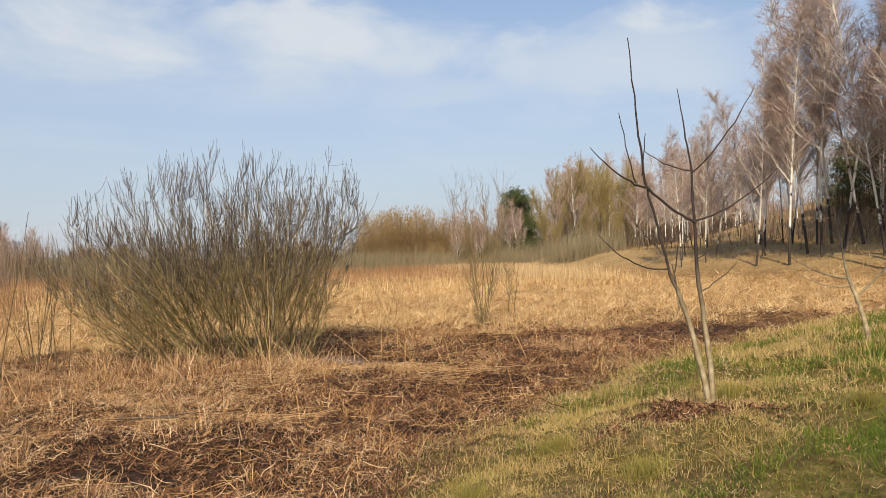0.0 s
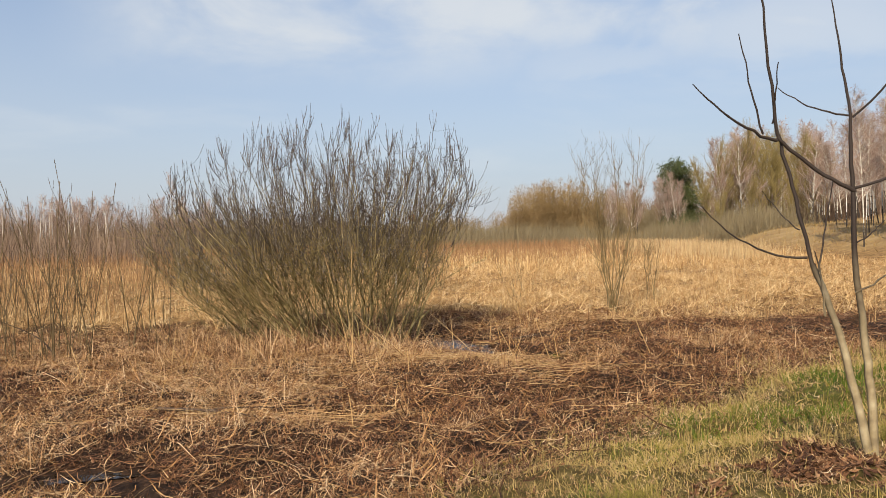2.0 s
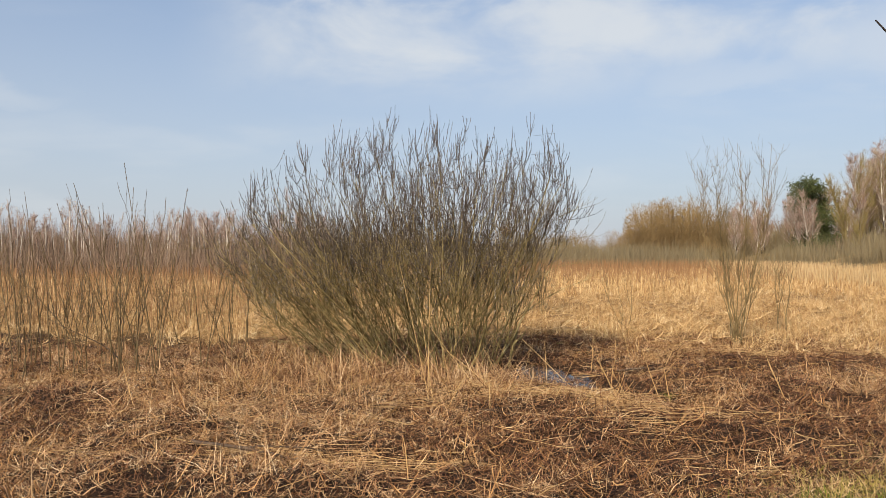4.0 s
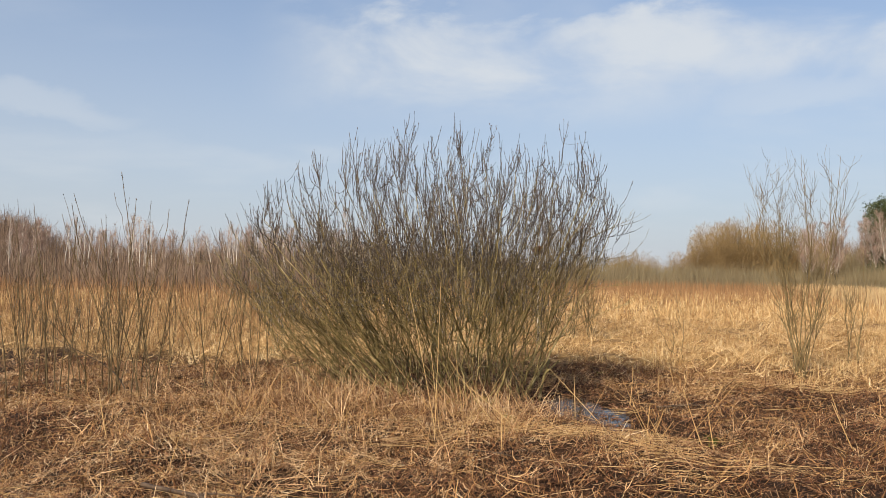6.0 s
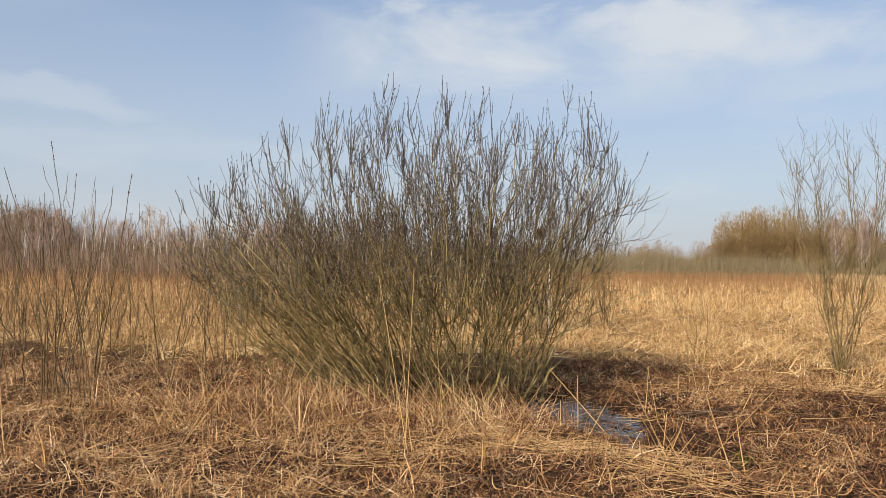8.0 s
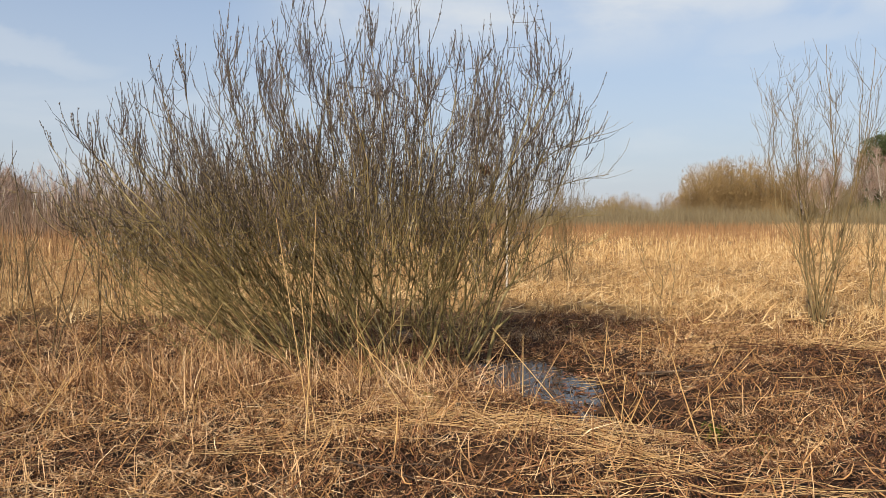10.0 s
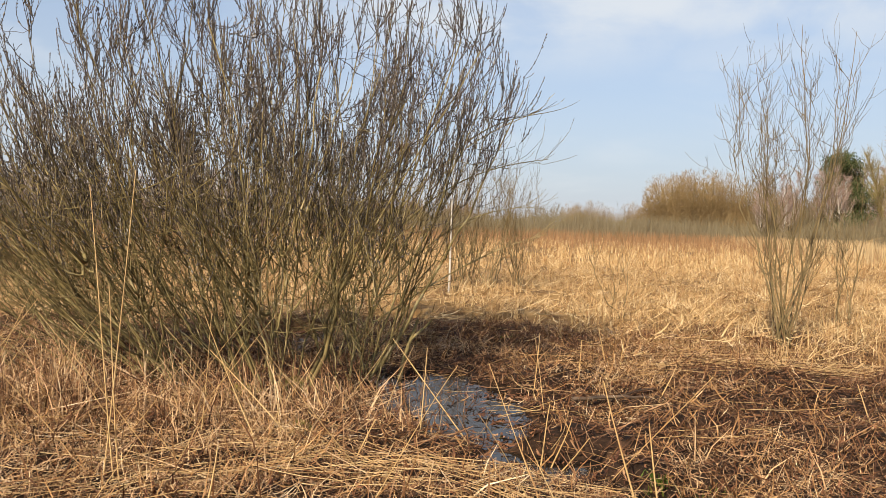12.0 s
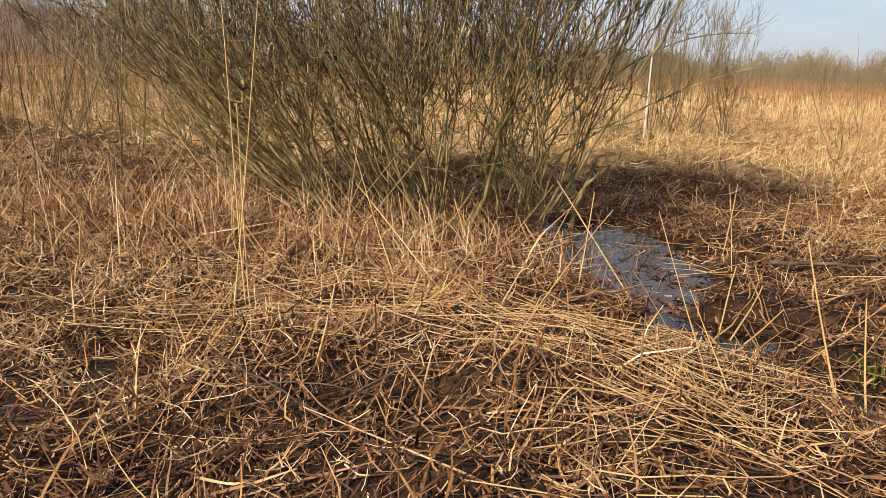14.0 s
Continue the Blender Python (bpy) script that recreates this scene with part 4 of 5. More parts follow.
    V, F = joined([tubes(T[~low], RT[~low], 3), tubes(C[~lowc], RC[~lowc], 3), tubes(B[tops], RB[tops], 4)])
    part("shoot_spray", make_mesh("shoot_spray", V, F, M_TWIG_TOP), bush, "dark upright budding shoots", "stuff")
    outer = C[:, -1, 2] > 1.2
    V, F = joined([buds(C[outer], 8, 0.15, 0.0155), buds(T[T[:, -1, 2] > 0.9], 1, 0.3, 0.010)])
    part("catkin_spray", make_mesh("catkin_spray", V, F, M_CATKIN), bush, "small dark and silvery catkin buds", "stuff")
    # curved twig reaching out on the pool side
    Q = bezier([(1.7, 0.55, 2.35)], [(2.2, 0.7, 2.75)], [(2.55, 0.85, 2.62)], [(2.92, 1.0, 2.88)], 12)
    part("stem", make_mesh("stem", *tubes(Q, taper(1, 12, 0.007, 0.0015), 4), M_STEM, True), bush, "thin twig arching over the pool")
    # long branches drooping low over the pool
    for a, b, c, d in (((0.8, 0.6, 0.5), (1.5, 0.7, 1.0), (2.0, 0.8, 1.3), (2.6, 0.9, 1.45)), ((0.7, 0.8, 1.2), (1.4, 0.9, 2.2), (1.9, 1.0, 2.5), (2.5, 1.0, 2.75)), ((0.8, 0.6, 0.7), (1.4, 0.6, 1.5), (1.9, 0.7, 1.75), (2.55, 0.9, 1.72)), ((0.7, 0.5, 1.0), (1.3, 0.4, 1.9), (1.8, 0.5, 2.1), (2.5, 0.5, 2.2))):
        Q = bezier([a], [b], [c], [d], 14)
        V, F = joined([tubes(Q, taper(1, 14, 0.010, 0.003), 5), tubes(*shoots(Q, 16, (0.3, 1.0), (0.2, 0.55), 0.4, 0.4, 5, 0.004, 0.0018)[:2], 3)])
        part("stem", make_mesh("stem", V, F, M_STEM, True), bush)
    # broken forked stub
    V, F = joined([tubes(bezier([(1.1, 0.75, -0.1)], [(1.12, 0.78, 0.1)], [(1.2, 0.85, 0.3)], [(1.28, 0.9, 0.52)], 6), taper(1, 6, 0.028, 0.016), 6),
                   tubes(bezier([(1.2, 0.85, 0.3)], [(1.26, 0.85, 0.38)], [(1.36, 0.86, 0.44)], [(1.42, 0.86, 0.52)], 5), taper(1, 5, 0.016, 0.011), 6)])
    part("stub", make_mesh("stub", V, F, M_STEM, True), bush, "broken forked dead stub")
    return bush


great_willow()


def ball_of(count, centre, radius, length, width):
    """A loose ball of short bits."""
    p = np.asarray(centre) + rng.normal(0, 1, (count, 3)) * np.asarray(radius) * 0.5
    d = unit(rng.normal(size=(count, 3)))
    P = np.stack([p - d * length, p, p + d * length + rng.normal(0, length * 0.3, (count, 3))], 1)
    return strips(P, np.full((count, 3), width))


tagged(new("bird_nest", make_mesh("bird_nest", *ball_of(500, (1.08, 0.9, 2.27), (0.06, 0.06, 0.05), 0.035, 0.003), M_LITTER)),
       "small dark clump of leaves caught in the willow", "nest")


def moss_cushion(x, y, r):
    m = 700
    p = rng.normal(0, 0.5, (m, 2)) * r
    h = np.maximum(0, 0.5 * r * (1 - (np.linalg.norm(p, axis=1) / r) ** 2))
    px, py = x + p[:, 0], y + p[:, 1]
    V, F = upright(px, py, rng.uniform(0.02, 0.05, m), np.full(m, 0.003), np.abs(rng.normal(0.3, 0.4, m)), 3, z=height(px, py) + h)
    return tagged(new("moss_tussock", make_mesh("moss_tussock", V, F, M_MOSS)), "yellow mossy tussock at the willow's foot", "moss", "moss tussocks", "stuff")


for mx_, my_, mr_ in ((0.12, -0.05, 0.16), (-0.28, -0.25, 0.2), (0.35, -1.5, 0.14)):
    moss_cushion(mx_, my_, mr_)

# ---- slender willows in and behind the field ----


rng = np.random.default_rng(31)


def slender_willow(name, label, at, count, tall, spread, material=M_THIN, twigs=5):
    ob = thing(name, label, "shrub", (*at, float(height(at[0], at[1]))))
    n = count
    base = np.concatenate([rng.normal(0, 0.10, (n, 2)), np.full((n, 1), -0.04)], 1)
    a = rng.uniform(0, 6.3, n)
    h = tall * rng.uniform(0.6, 1.0, n)
    h[0] = tall
    reach = spread * rng.uniform(0.25, 1.0, n)
    tip = np.stack([np.cos(a) * reach, np.sin(a) * reach, h], -1)
    p1 = base + np.stack([np.cos(a) * reach * 0.5, np.sin(a) * reach * 0.5, h * 0.3], -1)
    p2 = tip - np.stack([0 * a, 0 * a, h * 0.35], -1)
    P = bezier(base, p1, p2, tip, 14)
    P[:, 1:] += np.cumsum(rng.normal(0, 0.026, (n, 13, 3)), axis=1) * np.array([1, 1, 0.3])
    for i in range(n):
        part("stem", make_mesh("stem", *tubes(P[i:i + 1], taper(1, 14, rng.uniform(0.007, 0.014), 0.003), 5), material, True), ob)
    B, RB, _ = shoots(P, twigs, (0.25, 0.95), (0.3, 0.9), 0.36, 0.62, 7, 0.0055, 0.0022, 0.025)
    T, RT, _ = shoots(B, 5, (0.2, 1.0), (0.15, 0.5), 0.45, 0.5, 4, 0.0038, 0.0018, 0.03)
    V, F = joined([tubes(B, RB, 3), tubes(T, RT, 3)])
    part("twig_spray", make_mesh("twig_spray", V, F, material), ob, kind="stuff")
    return ob


slender_willow("slender_willow", "slender pale willow shrub standing in the straw field", (6.15, 2.6), 15, 4.0, 0.95, twigs=9)
slender_willow("slender_willow", "small thin willow shrub in the straw field", (8.5, 5.0), 4, 2.6, 0.4, twigs=6)
slender_willow("slender_willow", "thin leaning willow shoots in the straw field", (4.9, 5.6), 3, 1.5, 0.6, twigs=2)
for sx, sy, st in ((1.7, 9.2, 2.7), (2.5, 9.6, 3.0), (3.3, 9.9, 3.0), (4.0, 10.4, 2.6), (2.9, 10.6, 3.1), (1.0, 9.6, 2.6)):
    slender_willow("slender_willow", "dense slender willow clump behind the pool", (sx, sy), 11, st, 0.75, twigs=5)


def young_birch(at, tall):
    ob = thing("young_birch", "thin white-stemmed young birch among willow shoots", "tree", (*at, float(height(*at))))
    P = bezier([(0, 0, -0.05)], [(0.03, 0, tall * 0.3)], [(-0.04, 0, tall * 0.6)], [(0.05, 0.03, tall)], 14)
    part("trunk", make_mesh("trunk", *tubes(P, taper(1, 14, 0.03, 0.006), 6), M_BIRCH_LIMB, True), ob)
    B, RB, _ = shoots(P, 16, (0.35, 0.98), (0.3, 0.7), 0.5, 0.4, 6, 0.005, 0.0015)
    part("twig_spray", make_mesh("twig_spray", *tubes(B, RB, 3), M_TWIG), ob, kind="stuff")


young_birch((2.3, 9.1), 3.2)

# ---- willow shoots west of the bush ----


rng = np.random.default_rng(37)


def shoot_clump(x, y, count, tall, spread):
    """Thin shoots that rise from one foot, some forked, budding at their tips."""
    ob = thing("willow_shoots", "clump of thin brown upright willow shoots in the reeds", "shrub", (x, y, float(height(x, y))), group="willow shoots west of the bush")
    b = np.concatenate([rng.normal(0, spread, (count, 2)), np.full((count, 1), -0.05)], 1)
    h = tall * rng.uniform(0.6, 1.0, count)
    h[0] = tall
    lean = rng.normal(0, 0.17, (count, 2)) * h[:, None]
    tip = b + np.concatenate([lean, h[:, None]], 1)
    mid = np.stack([lean[:, 0] * 0.1, lean[:, 1] * 0.1, h * 0.35], -1)
    P = bezier(b, b + mid, tip - np.stack([lean[:, 0] * 0.25, lean[:, 1] * 0.25, h * 0.3], -1), tip, 11)
    P[:, 1:] += np.cumsum(rng.normal(0, 0.010, (count, 10, 3)), axis=1)
    for i in range(count):
        part("stem", make_mesh("stem", *tubes(P[i:i + 1], taper(1, 11, rng.uniform(0.006, 0.011), 0.0032), 4), M_SHOOT, True), ob)
    B, RB, _ = shoots(P, 4, (0.25, 0.85), (0.25, 0.8), 0.22, 0.75, 6, 0.0046, 0.0024)
    part("twig_spray", make_mesh("twig_spray", *tubes(B, RB, 3), M_SHOOT), ob, kind="stuff")
    if tall > 1.6:
        part("catkin_spray", make_mesh("catkin_spray", *joined([buds(P, 12, 0.78, 0.015), buds(B, 4, 0.5, 0.014)]), M_CATKIN), ob, "dark catkin buds", "stuff")


for cx, cy, cn, ct in ((-4.45, -1.0, 5, 3.05), (-4.9, -0.4, 6, 2.9), (-5.3, 0.3, 5, 2.7), (-4.0, 0.2, 3, 2.5), (-3.7, 0.9, 3, 2.35), (-6.1, -0.6, 5, 2.6), (-6.7, 0.6, 5, 2.9)):
    shoot_clump(cx, cy, cn, ct, 0.13)
x, y = scatter(40, -17, -3.9, -1.2, 11, lambda x, y: (0.3 + 0.7 * vnoise(x, y, 1.2, 120)) * step(-3.9, -5.4, x - 0.10 * y) * np.clip(5 / np.maximum(y, 4), 0, 1))
for cx, cy in zip(x, y):
    shoot_clump(float(cx), float(cy), int(rng.integers(3, 7)), float(rng.uniform(0.9, 2.4)), 0.3)


def trailing_branch(points):
    Q = bezier(*[[p] for p in points], 12)
    tagged(new("fallen_branch", make_mesh("fallen_branch", *tubes(Q, taper(1, 12, 0.012, 0.004), 5), M_DARK_WOOD, True)), "dark thin branch arching down among the reeds", "branch", "fallen branches")


trailing_branch(((-5.0, 0.0, -0.03), (-5.2, 0.0, 0.55), (-5.7, 0.2, 0.5), (-6.3, 0.3, 0.85)))

# ---- saplings on the bank ----


def limb(points, r0, r1, k=12):
    """A limb through a start, two guides and an end."""
    a, b, c, d = (np.array([p], float) for p in points)
    Q = bezier(a, b, c, d, k)
    Q[:, 1:-1] += rng.normal(0, 0.0035, (1, k - 2, 3))
    return tubes(Q, taper(1, k, r0, r1), 6)


def sapling(name, label, at, rz, stems, branches, ash):
    ob = thing(name, label, "tree", at, rz)
    for pts, r0, r1 in stems:
        part("stem", make_mesh("stem", *limb(pts, r0, r1, 18), ash, True), ob)
    for start, tip, sag, r, *end in branches:
        s, e = Vector(start), Vector(tip)
        g1 = s.lerp(e, 0.35) + Vector((0, 0, -sag))
        g2 = s.lerp(e, 0.72) + Vector((0, 0, -sag * 0.9))
        part("branch", make_mesh("branch", *limb((s, g1, g2, e), r, end[0] if end else 0.003), ash, True), ob)
    return ob


SAP = (1.68, -9.5, 0.46)
sapling("sapling", "bare young ash sapling with two stems on the grassy bank", SAP, -26.4,
        [(((0, 0, -0.05), (-0.10, 0.0, 0.45), (-0.17, 0.0, 0.85), (-0.33, 0.02, 1.24)), 0.029, 0.017),
         (((0.01, 0.02, -0.05), (0.02, 0.04, 0.5), (-0.05, 0.06, 0.9), (-0.08, 0.05, 1.25)), 0.029, 0.017)],
        [((-0.33, 0.02, 1.23), (-0.52, 0.03, 2.05), -0.02, 0.0125, 0.0105),
         ((-0.52, 0.03, 2.03), (-0.68, -0.15, 3.28), 0.10, 0.0115, 0.004),
         ((-0.08, 0.05, 1.24), (-0.10, 0.05, 2.15), 0.0, 0.0165, 0.0095),
         ((-0.10, 0.05, 2.14), (-0.20, 0.07, 2.88), -0.02, 0.0095),
         ((-0.36, 0.02, 1.28), (-1.00, -0.22, 1.60), 0.13, 0.009),
         ((-0.53, 0.0, 2.00), (-1.05, -0.25, 2.33), 0.07, 0.011),
         ((-0.60, 0.045, 2.05), (-0.76, -0.08, 2.65), 0.04, 0.007),
         ((-0.55, 0.03, 2.11), (-0.54, -0.1, 2.46), 0.0, 0.0055),
         ((-0.08, 0.05, 1.68), (-0.53, 0.0, 2.02), 0.04, 0.0135, 0.011),
         ((-0.08, 0.05, 1.70), (0.72, 0.2, 2.16), 0.10, 0.010),
         ((-0.09, 0.05, 2.13), (0.40, -0.15, 2.84), 0.10, 0.0075),
         ((-0.10, 0.05, 2.14), (-0.48, 0.2, 2.36), 0.05, 0.007),
         ((-0.08, 0.05, 1.06), (0.23, -0.05, 1.32), 0.03, 0.008),
         ((-0.08, 0.05, 1.36), (0.10, 0.1, 1.50), 0.02, 0.005),
         ((-0.30, 0.02, 1.18), (-0.20, 0.05, 1.75), -0.02, 0.006),
         ((-0.26, 0.02, 0.92), (-0.34, -0.06, 1.32), -0.10, 0.007),
         ((-0.40, 0.02, 1.45), (-0.60, 0.1, 1.70), 0.03, 0.005)], M_SAPLING)
sapling("sapling", "small bare sapling with wide low branches on the bank", (6.44, -7.75, float(height(6.44, -7.75)) - 0.02), -52,
        [(((0, 0, -0.05), (-0.05, 0, 0.30), (-0.09, 0, 0.50), (-0.24, 0, 0.92)), 0.040, 0.026)],
        [((-0.24, 0, 0.90), (-0.95, 0.2, 1.22), 0.10, 0.021), ((-0.24, 0, 0.90), (-0.36, 0.1, 1.75), 0.0, 0.021),
         ((-0.15, 0, 0.66), (0.6, 0.2, 1.55), 0.10, 0.019), ((-0.20, 0, 0.80), (-0.85, -0.3, 0.98), 0.10, 0.016),
         ((-0.29, 0.03, 1.2), (-0.05, 0.3, 2.0), 0.05, 0.010), ((-0.33, 0.06, 1.45), (-0.62, 0.0, 1.85), 0.05, 0.008),
         ((-0.6, 0.1, 1.02), (-0.95, 0.05, 1.05), 0.03, 0.007), ((0.2, 0.13, 1.10), (0.8, 0.0, 1.25), 0.05, 0.008)], M_SAPLING)


def grass_tussock(x, y, r, h):
    m = 520
    p = rng.normal(0, r * 0.4, (m, 2))
    V, F = upright(x + p[:, 0], y + p[:, 1], rng.uniform(0.5, 1.0, m) * h, rng.uniform(0.0012, 0.003, m), np.abs(rng.normal(0.5, 0.45, m)), 4)
    tagged(new("grass_tussock", make_mesh("grass_tussock", V, F, M_TUSSOCK)), "tufted yellow-green grass tussock on the bank", "grass", "grass tussocks")


for tx_, ty_, tr_ in ((0.1, -10.42, 0.2), (0.15, -9.3, 0.15), (2.3, -9.1, 0.16), (2.4, -10.4, 0.16), (-0.75, -11.4, 0.15), (-1.0, -10.0, 0.13)):
    grass_tussock(tx_, ty_, tr_, 0.2)

# ---- single reed stalks ----


def reed_stalk(at, to, r=0.006, material=M_GOLD, label="dry yellow reed stalk standing broken in the bog"):
    x, y = at
    p0 = np.array([x, y, max(float(height(x, y)), WATER_Z) - 0.03])
    p3 = p0 + np.array([to[0], to[1], to[2] + 0.03])
    Q = bezier([p0], [p0 + (p3 - p0) * 0.33 + rng.normal(0, 0.012, 3)], [p0 + (p3 - p0) * 0.66 + rng.normal(0, 0.012, 3)], [p3], 8)
    tagged(new("reed_stalk", make_mesh("reed_stalk", *tubes(Q, taper(1, 8, r, r * 0.55), 5), material, True)), label, "reed", "reed stalks")


for at_, to_ in (((2.36, 0.1), (0.05, 0.05, 0.55)), ((2.33, -2.95), (-0.12, 0.35, 0.62)), ((2.42, -3.05), (0.0, 0.25, 0.46)),
                 ((2.0, -1.95), (0.06, 0.05, 0.40)), ((2.05, -2.0), (0.14, 0.0, 0.33)), ((2.1, -2.05), (0.2, 0.0, 0.22)),
                 ((1.62, -1.75), (-0.62, 0.9, 0.66)), ((1.2, -1.6), (0.06, 0.4, 0.55)), ((0.75, -2.25), (0.14, 0.1, 0.26)),
                 ((-0.55, -2.6), (-0.35, 0.5, 1.65)), ((-0.58, -2.7), (0.05, 0.3, 1.75)), ((-0.5, -2.65), (-0.15, 0.2, 1.1)),
                 ((3.9, -3.1), (-0.15, 0.2, 0.5)), ((-1.0, -5.9), (-0.04, 0.03, 0.32)), ((-0.45, -5.2), (0.03, 0.0, 0.26)),
                 ((2.9, 0.5), (0.02, 0.02, 0.42)), ((3.3, 0.9), (-0.1, 0.0, 0.45)), ((3.5, 1.1), (0.05, 0.0, 0.4)),
                 ((0.45, -2.0), (-0.75, 0.55, 0.55)), ((0.2, -2.1), (-0.6, 0.9, 0.75)), ((3.3, -0.6), (0.2, 0.1, 0.3)),
                 ((-3.9, -3.3), (-0.25, 0.3, 0.5)), ((-3.0, -4.2), (0.1, 0.0, 0.3)), ((0.1, -3.3), (0.02, 0.2, 0.3)),
                 ((1.1, -3.6), (0.12, 0.1, 0.14)), ((-2.0, -2.0), (0.05, 0.0, 0.35)), ((4.6, -1.6), (-0.1, 0.1, 0.35))):
    reed_stalk(at_, to_, 0.0045 if to_[2] > 0.7 else 0.006)


# thin pale stalks left leaning in front of the willow
x, y = scatter(64, -3.2, 2.6, -3.6, -0.6, lambda x, y: np.exp(-((y + 1.7) / 0.9) ** 2) * step(1.3, 0.4, x) + 0.15)
for sx, sy in zip(x, y):
    a_, h_ = float(rng.uniform(0, 6.3)), float(rng.uniform(0.25, 0.9))
    reed_stalk((float(sx), float(sy)), (h_ * 0.8 * math.cos(a_), h_ * 0.8 * math.sin(a_), h_), 0.0032)


def straw_bundle(x0, y0, x1, y1, count, width, label):
    """Long stalks pressed down side by side, fanning a little."""
    ob = thing("straw_bundle", label, "straw", group="straw bundles")
    ang = math.atan2(y1 - y0, x1 - x0)
    for _ in range(count):
        s, off, half = rng.uniform(0, 1), rng.normal(0, width), rng.uniform(0.15, 0.6)
        x = x0 + (x1 - x0) * s - math.sin(ang) * off
        y = y0 + (y1 - y0) * s + math.cos(ang) * off
        a = ang + rng.normal(0, 0.38) + 0.3 * (s - 0.5)
        q = np.linspace(-half, half, 6)
        bow = rng.normal(0, 0.10) * (q / half) ** 2
        px, py = x + np.cos(a) * q - np.sin(a) * bow, y + np.sin(a) * q + np.cos(a) * bow
        z = np.maximum(height(px, py), WATER_Z)
        pz = np.maximum(z.mean(), z - 0.01) + rng.uniform(0.02, 0.11) + rng.normal(0, 0.06) * q
        r = rng.uniform(0.0014, 0.0034)
        part("stalk", make_mesh("stalk", *tubes(np.stack([px, py, pz], -1)[None], taper(1, 6, r, r * 0.6), 4), M_STALK, True), ob)


straw_bundle(0.25, -1.9, 1.9, -3.3, 85, 0.26, "golden reed stalks pressed flat in a sheaf")
straw_bundle(-0.9, -2.9, 0.6, -2.2, 50, 0.26, "golden reed stalks lying in front of the willow")
straw_bundle(3.9, 0.9, 8.5, 0.6, 150, 0.3, "long yellow reed stalks lying along the field's edge")
straw_bundle(-2.6, -4.9, -0.8, -5.6, 60, 0.3, "pale reed stalks lying over a low mound")
straw_bundle(1.2, -4.0, 2.8, -4.4, 45, 0.35, "greyish reed stalks lying on wet ground")

for a_, b_, c_ in (((-2.9, -5.05), (-1.7, -5.8), 0.02), ((-0.3, -3.4), (0.45, -3.9), 0.007), ((2.6, -0.4), (3.4, -0.55), 0.02)):
    z0, z1 = float(height(*a_)) + 0.09, float(height(*b_)) + 0.03
    V, F = joined([limb(((*a_, z0), (a_[0] * 0.66 + b_[0] * 0.34, a_[1] * 0.66 + b_[1] * 0.34, z0 + 0.02), (a_[0] * 0.3 + b_[0] * 0.7, a_[1] * 0.3 + b_[1] * 0.7, z1 + 0.03), (*b_, z1)), c_, c_ * 0.4),
                   limb(((a_[0] * 0.6 + b_[0] * 0.4, a_[1] * 0.6 + b_[1] * 0.4, z0), (a_[0] * 0.5 + b_[0] * 0.5, a_[1] * 0.5 + b_[1] * 0.5 + 0.05, z0 + 0.05), (b_[0], b_[1] + 0.2, z1 + 0.08), (b_[0] + 0.1, b_[1] + 0.3, z1 + 0.02)), c_ * 0.5, 0.003)])
    tagged(new("fallen_branch", make_mesh("fallen_branch", V, F, M_DARK_WOOD, True)), "dark wet fallen branch lying on the litter", "branch", "fallen branches")


def green_sprout(x, y):
    m = 60
    p = rng.normal(0, 0.05, (m, 2))
    V, F = upright(x + p[:, 0], y + p[:, 1], rng.uniform(0.03, 0.085, m), rng.uniform(0.003, 0.008, m), np.abs(rng.normal(0.5, 0.4, m)), 4)
    tagged(new("marsh_sprout", make_mesh("marsh_sprout", V, F, M_GRASS_GREEN)), "small fresh green marsh plant beside a pool", "plant", "marsh sprouts", "stuff")


for gx_, gy_ in ((2.62, -2.45), (2.95, -2.6), (2.75, -3.0), (1.75, -1.25), (2.5, 2.6)):
    green_sprout(gx_, gy_)

# ---- trees ----
rng = np.random.default_rng(41)


